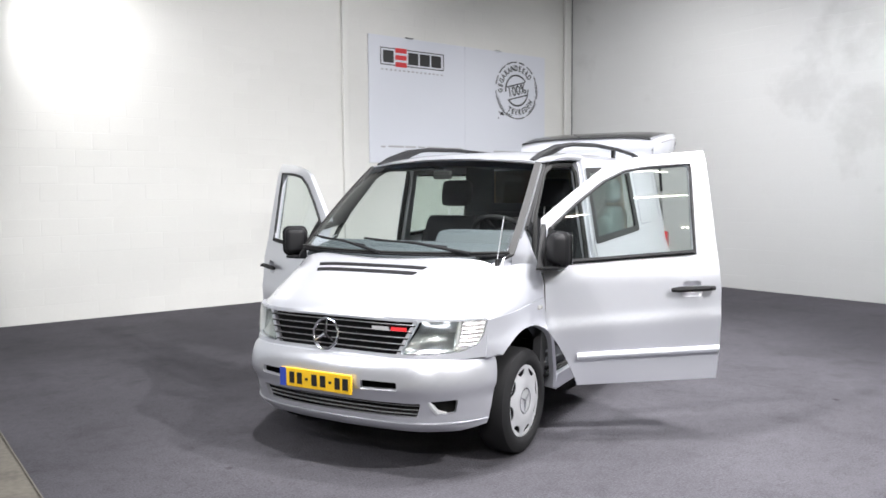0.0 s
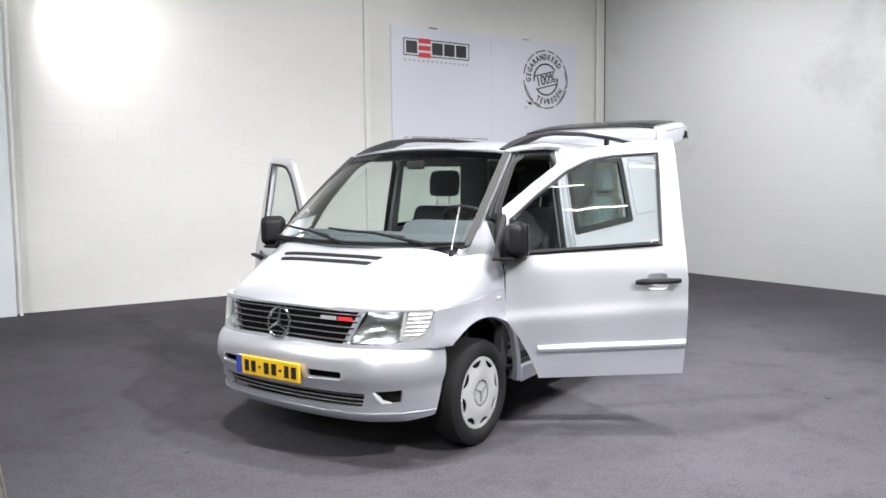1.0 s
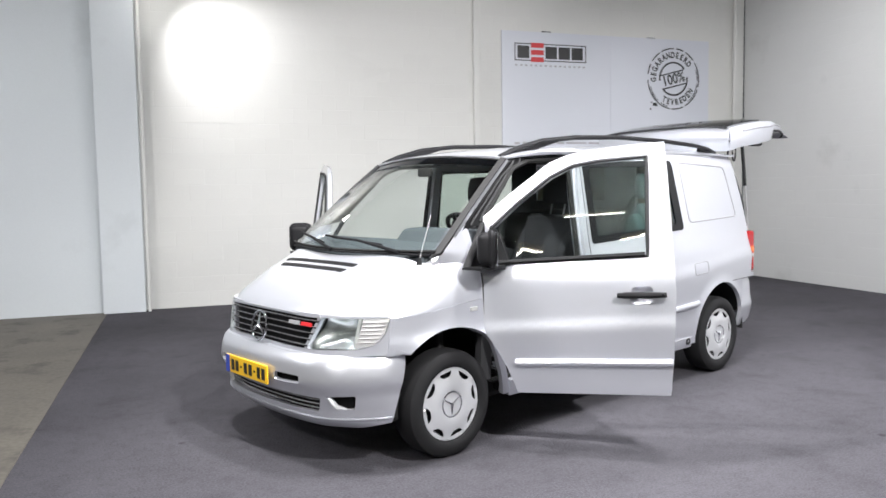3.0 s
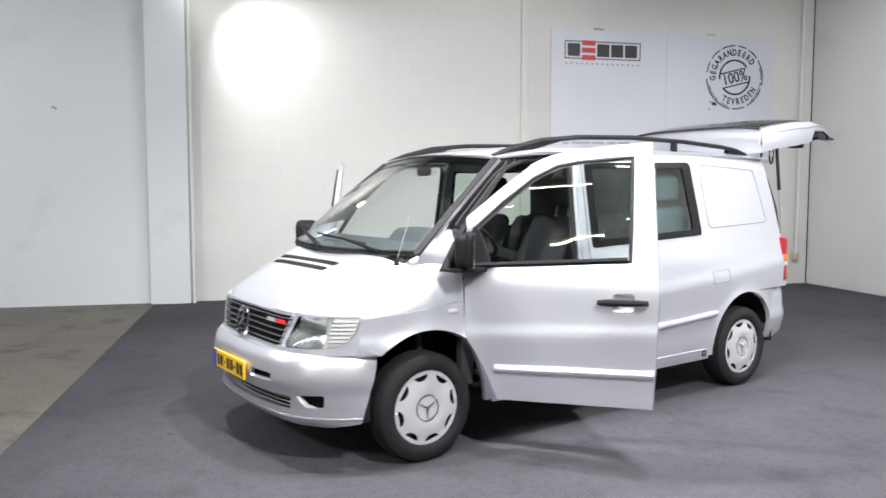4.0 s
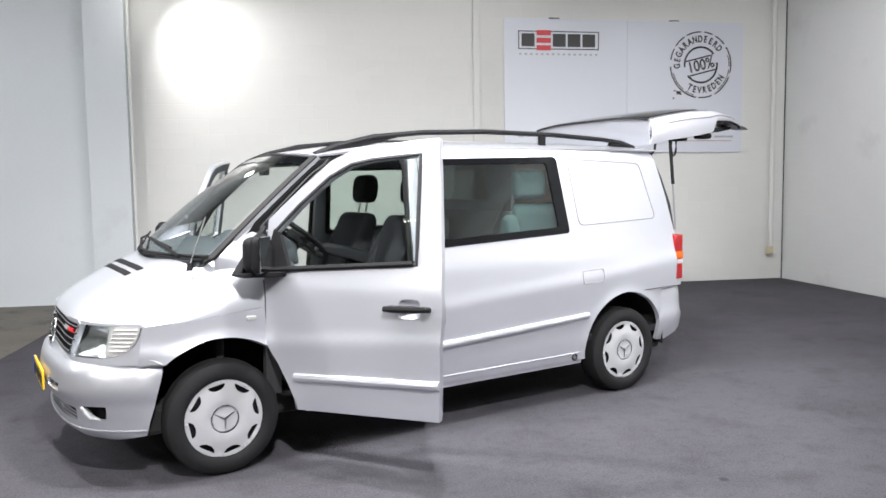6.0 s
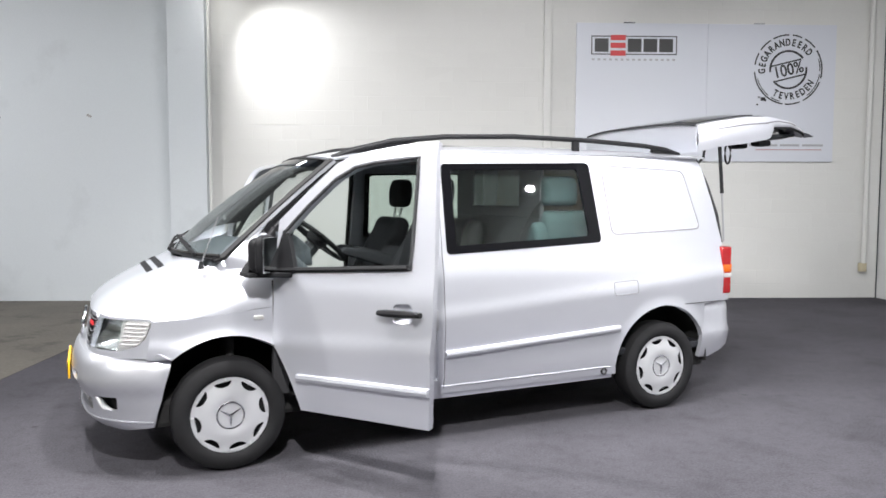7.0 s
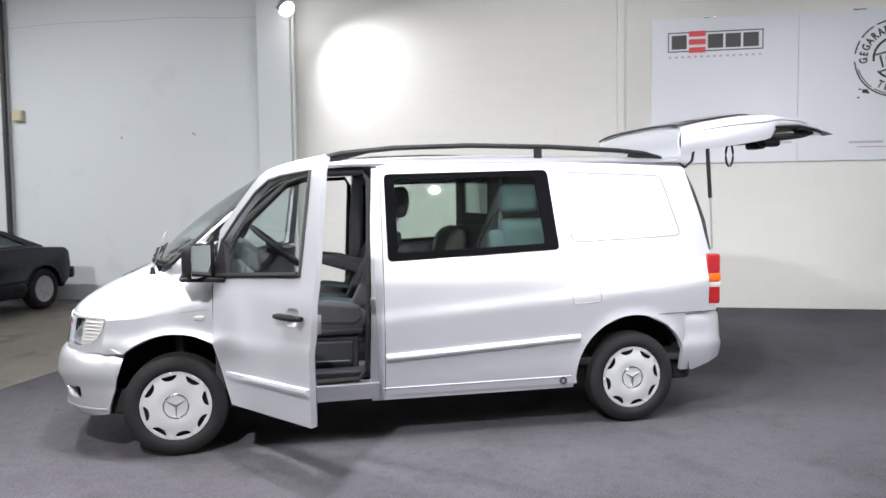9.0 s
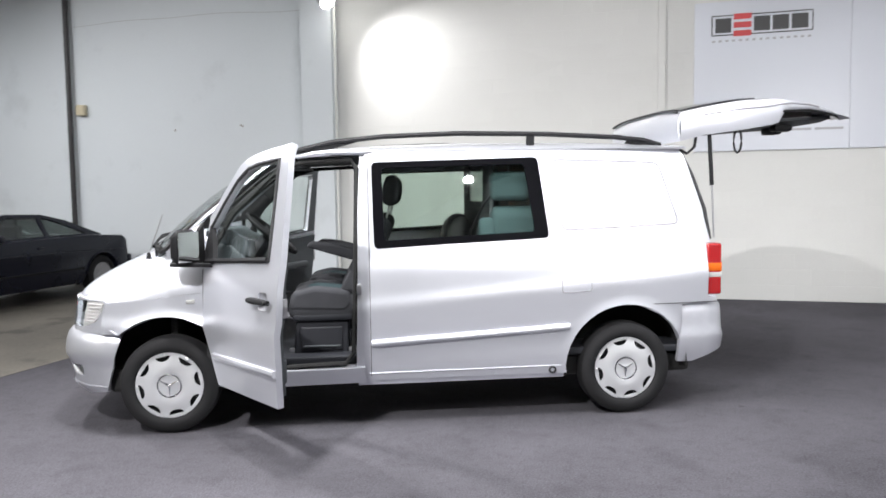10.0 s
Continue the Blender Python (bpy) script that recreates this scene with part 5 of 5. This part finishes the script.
for dx, dz, w, h in ((-0.40, -0.47, 0.07, 0.05), (-0.47, -0.44, 0.03, 0.02), (-0.49, -0.56, 0.03, 0.02), (-0.36, -0.49, 0.03, 0.03)):
    part("stamp_blot", rbox((w, 0.003, h), (SX + dx * SK, PY, SZ + dz * SK), 0.001, 1), INK, poster)
for x0, x1, z0 in ((3.84, 3.93, 2.255), (3.98, 4.28, 2.262), (4.31, 4.52, 2.262), (4.56, 4.70, 2.262), (4.74, 5.10, 2.262), (5.14, 5.48, 2.262), (6.2, 6.62, 2.24), (6.66, 6.95, 2.24), (6.99, 7.3, 2.24)):
    part("small_print", flat_bar(x0, z0, x1, z0 + 0.03, PY), GREYINK, poster)
part("small_print", flat_bar(6.3, 2.185, 7.28, 2.197, PY), RED_S, poster)
for x in (4.4, 6.3):
    part("panel_clip", rbox((0.16, 0.03, 0.02), (x, -0.016, 4.0), 0.004), CHROME, poster, "small chrome clip")

# ---- pipes, cover strip, lamp on the pillar ----


def pipe(name, x, y, z0, z1, r, material, label, category="pipe"):
    t = thing(name, pose(x, y, 0), label, category)
    part("tube", sweep([(0, 0, z0), (0, 0, z1)], r, 12), material, t)
    for k in range(3):
        z = z0 + (z1 - z0) * (0.2 + 0.3 * k)
        part("bracket", lathe([(r + 0.001, -0.012), (r + 0.008, -0.012), (r + 0.008, 0.012), (r + 0.001, 0.012)], 12, m=Matrix.Translation((0, 0, z))), material, t)
    return t


pipe("corner_pipe", 7.96, 6.13, 0.52, CEIL, 0.034, WHITE_W, "white-painted conduit running down the wall corner")
jb = thing("junction_box", pose(7.95, 6.14, 0.46), "small cream socket box on the wall", "socket")
part("box", rbox((0.10, 0.07, 0.13), (0, 0, 0), 0.012), CREAM, jb)
part("cover", rbox((0.08, 0.01, 0.10), (0, -0.037, 0), 0.004), CREAM, jb)
pipe("dark_pipe", -6.57, 6.06, 0.0, CEIL, 0.045, DARKPIPE, "dark steel pipe standing against the wall")
sb = thing("switch_box", pose(-6.36, 6.10, 3.0), "cream plastic box beside the dark pipe", "box")
part("box", rbox((0.17, 0.09, 0.18), (0, 0, 0), 0.015), CREAM, sb)
part("cover", rbox((0.14, 0.012, 0.15), (0, -0.047, 0), 0.006), CREAM, sb)
pipe("pillar_pipe", -1.575, 6.02, 0.0, 4.35, 0.022, WHITE_W, "thin white-painted conduit beside the pillar")
cover = thing("wall_strip", pose(3.215, WALL_Y, 0), "white-painted cover strip running up the wall", "trim", kind="structure")
part("strip", rbox((0.10, 0.05, CEIL), (0, -0.022, CEIL / 2), 0.008), WHITE_W, cover)
part("strip_cable", sweep([(0.062, -0.012, 0.0), (0.062, -0.012, CEIL)], 0.012, 8), WHITE_W, cover)
lamp = thing("floodlight", pose(-1.47, 5.56, 4.30), "small bright floodlight on an arm beside the pillar", "floodlight")
ml = look((0, 0, 0), (3.3, -1.15, -3.4))
part("housing", rbox((0.22, 0.16, 0.10), (0, 0, 0.06), 0.02), GREYPIPE, lamp, m=ml)
part("bulb_glass", lathe([(0.0, -0.07), (0.06, -0.06), (0.10, -0.03), (0.112, 0.02)], 20), GLOW, lamp, m=ml)
part("arm", sweep([(0, 0, 0.04), (-0.05, 0.25, 0.06), (-0.105, 0.46, 0.04)], 0.012, 8), GREYPIPE, lamp)
for x, z, w, h in ((-3.30, 2.63, 0.07, 0.03), (-4.55, 2.60, 0.035, 0.035)):
    st = thing("wall_mark", pose(x, WALL_Y - 0.032, z), "small grey chip in the wall paint", "mark", kind="structure")
    part("chip", rbox((w, 0.006, h), (0, 0, 0), 0.002, m=pose(0, 0, 0, 0, 25, 0)), DIRT, st)

joint = thing("corner_joint", pose(WALL_X - 0.001, WALL_Y, 0), "thin dark line down the wall corner", "joint", kind="structure")
part("line", sweep([(0, 0, 0), (0, 0, CEIL)], 0.010, 6), TRIMG, joint)
crack = thing("paint_crack", pose(0, WALL_Y - 0.031, 0), "thin grey line running across the upper wall", "crack", kind="structure")
part("line", sweep([(x, 0, 4.42 - 0.012 * (x + 4) + 0.012 * math.sin(3.1 * x) + 0.02 * math.sin(1.3 * x + 1)) for x in np.linspace(-6.5, -2.16, 40)], 0.0028, 4), DIRT, crack)
edge = thing("carpet_trim", pose(-2.105, 0, 0), "thin pale edging strip along the carpet", "trim", kind="structure")
part("strip", rbox((0.009, 16.0, 0.006), (-0.003, -1.9, 0.0005), 0.002), CONCRETE, edge)


def strip_light(x, y):
    t = thing("strip_light", pose(x, y, CEIL - 0.001, 0, 0, -24), "white fluorescent strip light on the ceiling, switched on", "ceiling light", "strip lights of the hall")
    part("housing", rbox((1.55, 0.12, 0.05), (0, 0, -0.025), 0.01), CREAM, t)
    part("tube", sweep([(-0.74, 0, -0.075), (0.74, 0, -0.075)], 0.014, 10), TUBE_GLOW, t, "glowing white tube")
    return t


first = strip_light(-14.0, -8.2)
for y in (-8.2, -11.1, -13.2, -16.4):
    for k in range(6):
        if (k, y) != (0, -8.2):
            copy_thing(first, pose(-14.0 + 2.8 * k, y, CEIL - 0.001, 0, 0, -24))
for y in (-5.5, -3.0, -0.5):
    copy_thing(first, pose(-26.0, y, CEIL - 0.001, 0, 0, -24))

# ---- dark car parked beyond the carpet ----
car = thing("parked_coupe", pose(-5.95, 5.05, 0, 0, 0, 270), "dark navy coupe parked on the concrete along the wall", "car")
CW = 1.56
arc = lambda cx: [(cx + 0.34 * math.cos(radians(a)), 0.31 + 0.34 * math.sin(radians(a))) for a in range(170, 9, -20)][::-1]
outline = [(-0.56, 0.42), (-0.60, 0.60), (-0.57, 0.84), (-0.48, 0.90), (0.2, 0.945), (1.9, 0.92), (3.1, 0.80), (3.45, 0.62), (3.45, 0.30)] + arc(2.62) + [(2.2, 0.22), (0.42, 0.22)] + arc(0.0) + [(-0.40, 0.28)]
part("body", prism(outline, CW, 0.03, 2), NAVY, car, "dark navy bodywork")
CX, CZ = (-0.13, 0.55, 0.92, 1.55, 1.95, 2.45), (0.92, 1.18, 1.265, 1.28, 1.20, 0.90)
cab_half = lambda z: (CW - 0.10) / 2 * (1 - 0.30 * (z - 0.92) / 0.36)
cab_top = lambda x: float(np.interp(x, CX, CZ))
part("roof", grid(14, 8, lambda u, v: (0.53 + 1.43 * u, (2 * v - 1) * cab_half(cab_top(0.53 + 1.43 * u)), cab_top(0.53 + 1.43 * u) + 0.012 * (1 - (2 * v - 1) ** 4)), 0.03), NAVY, car)
REAR_W, DOOR_W = [(0.24, 0.965), (0.98, 0.960), (0.98, 1.225), (0.84, 1.205), (0.56, 1.11)], [(1.04, 0.960), (2.16, 0.95), (1.87, 1.165), (1.55, 1.238), (1.04, 1.23)]
for sg in (-1, 1):
    W = lambda a, c, sg=sg: (a, sg * (cab_half(c) + 0.004), c)
    part("window_frame", sheet([(-0.13, 0.90), (0.55, 1.182), (0.92, 1.27), (1.55, 1.285), (1.95, 1.205), (2.45, 0.88)], [rounded(REAR_W, 0.02), rounded(DOOR_W, 0.02)], W, 0.07, 0.04, (0, sg, 0)), NAVY, car)
    part("side_window", sheet(REAR_W, [], lambda a, c, sg=sg: (a, sg * (cab_half(c) - 0.012), c), 0.1, 0.004, (0, sg, 0)), GLASS_C, car, "grey rear side window", shadow=False)
    part("side_window", sheet(DOOR_W, [], lambda a, c, sg=sg: (a, sg * (cab_half(c) - 0.012), c), 0.1, 0.004, (0, sg, 0)), GLASS_C, car, "grey side window", shadow=False)
    part("shoulder_line", sweep([(x, sg * (CW / 2 + 0.001), 0.70 + 0.02 * math.sin(x)) for x in np.linspace(-0.5, 3.2, 20)], 0.008, 5), NAVY, car)
    part("arch_lip", sweep([(0.352 * math.cos(radians(a)), sg * (CW / 2 + 0.002), 0.31 + 0.352 * math.sin(radians(a))) for a in range(8, 173, 8)], 0.012, 6), NAVY, car)
    part("seat_back", rbox((0.14, 0.46, 0.24), (1.35, sg * 0.33, 1.02), 0.05, 3), FABRIC, car)
    part("headrest", rbox((0.08, 0.24, 0.14), (1.30, sg * 0.33, 1.17), 0.03, 3), FABRIC, car)
    part("tail_lamp", rbox((0.06, 0.34, 0.13), (-0.575, sg * 0.58, 0.74), 0.015), LAMP_RED, car, "red tail lamp")
    part("door_mirror", rbox((0.10, 0.16, 0.10), (1.98, sg * 0.84, 0.97), 0.03), NAVY, car)
    part("door_handle", rbox((0.12, 0.02, 0.035), (1.22, sg * (CW / 2 + 0.006), 0.80), 0.008), NAVY, car)
    part("sill_line", rbox((1.8, 0.02, 0.03), (1.3, sg * 0.785, 0.45), 0.008), BLACK, car)
    for x in (0.0, 2.62):
        w = part("wheel", lathe([(0.0, 0.05), (0.19, 0.06), (0.20, 0.09), (0.25, 0.10), (0.295, 0.08), (0.305, 0.03), (0.305, -0.06), (0.28, -0.09), (0.0, -0.09)], 32), RUBBER, car, m=Matrix.Translation((x, sg * 0.68, 0.305)) @ pose(0, 0, 0, -90 * sg, 0, 0))
        part("rim", lathe([(0.0, 0.07), (0.04, 0.075), (0.06, 0.06), (0.15, 0.065), (0.185, 0.08), (0.195, 0.085)], 24), GREYPIPE, w, "grey alloy rim")
        b = None
        for k in range(8):
            b = rbox((0.10, 0.022, 0.012), (0.115, 0, 0.073), 0.004, 1, b, m=pose(0, 0, 0, 0, 0, 45 * k))
        part("spoke", b, GREYPIPE, w)
part("rear_bumper", rbox((0.12, CW + 0.02, 0.18), (-0.62, 0, 0.50), 0.04, 3), NAVY, car, "dark rear bumper")
part("windscreen", grid(4, 6, lambda u, v: (2.42 - 0.50 * u, (0.70 - 0.12 * u) * (2 * v - 1), 0.925 + 0.275 * u), 0.006), GLASS_C, car, shadow=False)
part("rear_window", grid(4, 6, lambda u, v: (-0.10 + 0.66 * u, (0.69 - 0.11 * u) * (2 * v - 1), 0.940 + 0.246 * u), 0.006), GLASS_C, car, shadow=False)

# ---- painted blocks of the walls ----


def varied(src, amount):
    """A copy of a wall paint with a slight change from block to block."""
    m = src.copy()
    m.name = src.name + "_blocks"
    nt = m.node_tree
    bs_ = nt.nodes["Principled BSDF"]
    link = bs_.inputs["Base Color"].links[0].from_socket
    hsv = nt.nodes.new("ShaderNodeHueSaturation")
    info, geo, addn, rng = (nt.nodes.new(k) for k in ("ShaderNodeObjectInfo", "ShaderNodeNewGeometry", "ShaderNodeMath", "ShaderNodeMapRange"))
    addn.operation = "ADD"
    nt.links.new(info.outputs["Random"], addn.inputs[0])
    nt.links.new(geo.outputs["Random Per Island"], addn.inputs[1])
    rng.inputs[2].default_value, rng.inputs[3].default_value, rng.inputs[4].default_value = 2.0, 1 - amount, 1 + amount
    nt.links.new(addn.outputs[0], rng.inputs[0])
    nt.links.new(rng.outputs[0], hsv.inputs["Value"])
    nt.links.new(link, hsv.inputs["Color"])
    nt.links.new(hsv.outputs[0], bs_.inputs["Base Color"])
    return m


BLOCK_W, BLOCK_B = varied(WHITE_W, 0.02), varied(WHITE_R, 0.012)
BX, BZ, JOINT, PROUD, CH = 0.405, 0.205, 0.005, 0.0012, 0.0024


def block_data(w, h):
    """Corners and faces of one block, its face towards -y, its back at y = 0."""
    a, c = w / 2, h / 2
    v = [(-a, 0, -c), (a, 0, -c), (a, 0, c), (-a, 0, c)]
    v += [(-a, -PROUD + CH * 0.5, -c), (a, -PROUD + CH * 0.5, -c), (a, -PROUD + CH * 0.5, c), (-a, -PROUD + CH * 0.5, c)]
    v += [(-a + CH, -PROUD, -c + CH), (a - CH, -PROUD, -c + CH), (a - CH, -PROUD, c - CH), (-a + CH, -PROUD, c - CH)]
    f = [(8, 9, 10, 11)]
    for k in range(4):
        n = (k + 1) % 4
        f += [(k, n, 4 + n, 4 + k), (4 + k, 4 + n, 8 + n, 8 + k)]
    return v, f


shared = {}


def block_mesh(w, h, material):
    key = (round(w, 3), round(h, 3), material.name)
    if key not in shared:
        me = bpy.data.meshes.new("block")
        v, f = block_data(w, h)
        me.from_pydata(v, [], f)
        me.materials.append(material)
        shared[key] = me
    return shared[key]


def block_wall(wall, x0, x1, to_world, material, near=None):
    """Courses of blocks in stretcher bond; those in the stretch 'near' are objects of their own."""
    rnd = random.Random(7)
    V, F = [], []
    rows = int(CEIL / (BZ + JOINT)) + 1
    for r in range(rows):
        z = (r + 0.5) * (BZ + JOINT)
        h = BZ
        if z + h / 2 > CEIL:
            continue
        x = x0 - (0.5 * (BX + JOINT) if r % 2 else 0)
        while x < x1:
            a, e = max(x, x0), min(x + BX, x1)
            x += BX + JOINT
            if e - a < 0.05:
                continue
            w, mid = e - a, (a + e) / 2
            out = rnd.uniform(-0.0015, 0.0015)
            m = to_world @ pose(mid, out, z, rnd.uniform(-0.22, 0.22), 0, rnd.uniform(-0.10, 0.10))
            if near and near[0] < mid < near[1] and near[2] < z < near[3]:
                ob = new("block", block_mesh(w, h, material))
                ob.parent, ob.matrix_basis = wall, m
            else:
                v, f = block_data(w, h)
                k = len(V)
                V += [tuple(m @ Vector(p)) for p in v]
                F += [tuple(k + i for i in q) for q in f]
    me = bpy.data.meshes.new("block_rest")
    me.from_pydata(V, [], F)
    me.materials.append(material)
    ob = new("block_rest", me)
    ob.parent = wall
    tagged(ob, "", "", "", "stuff")


block_wall(wall_back, -1.62, WALL_X, pose(0, WALL_Y + 0.006, 0), BLOCK_W, (-1.62, 3.2, 0.9, 4.1))
block_wall(wall_right, -WALL_Y, 18.9, pose(WALL_X + 0.006, 0, 0, 0, 0, -90), BLOCK_B)
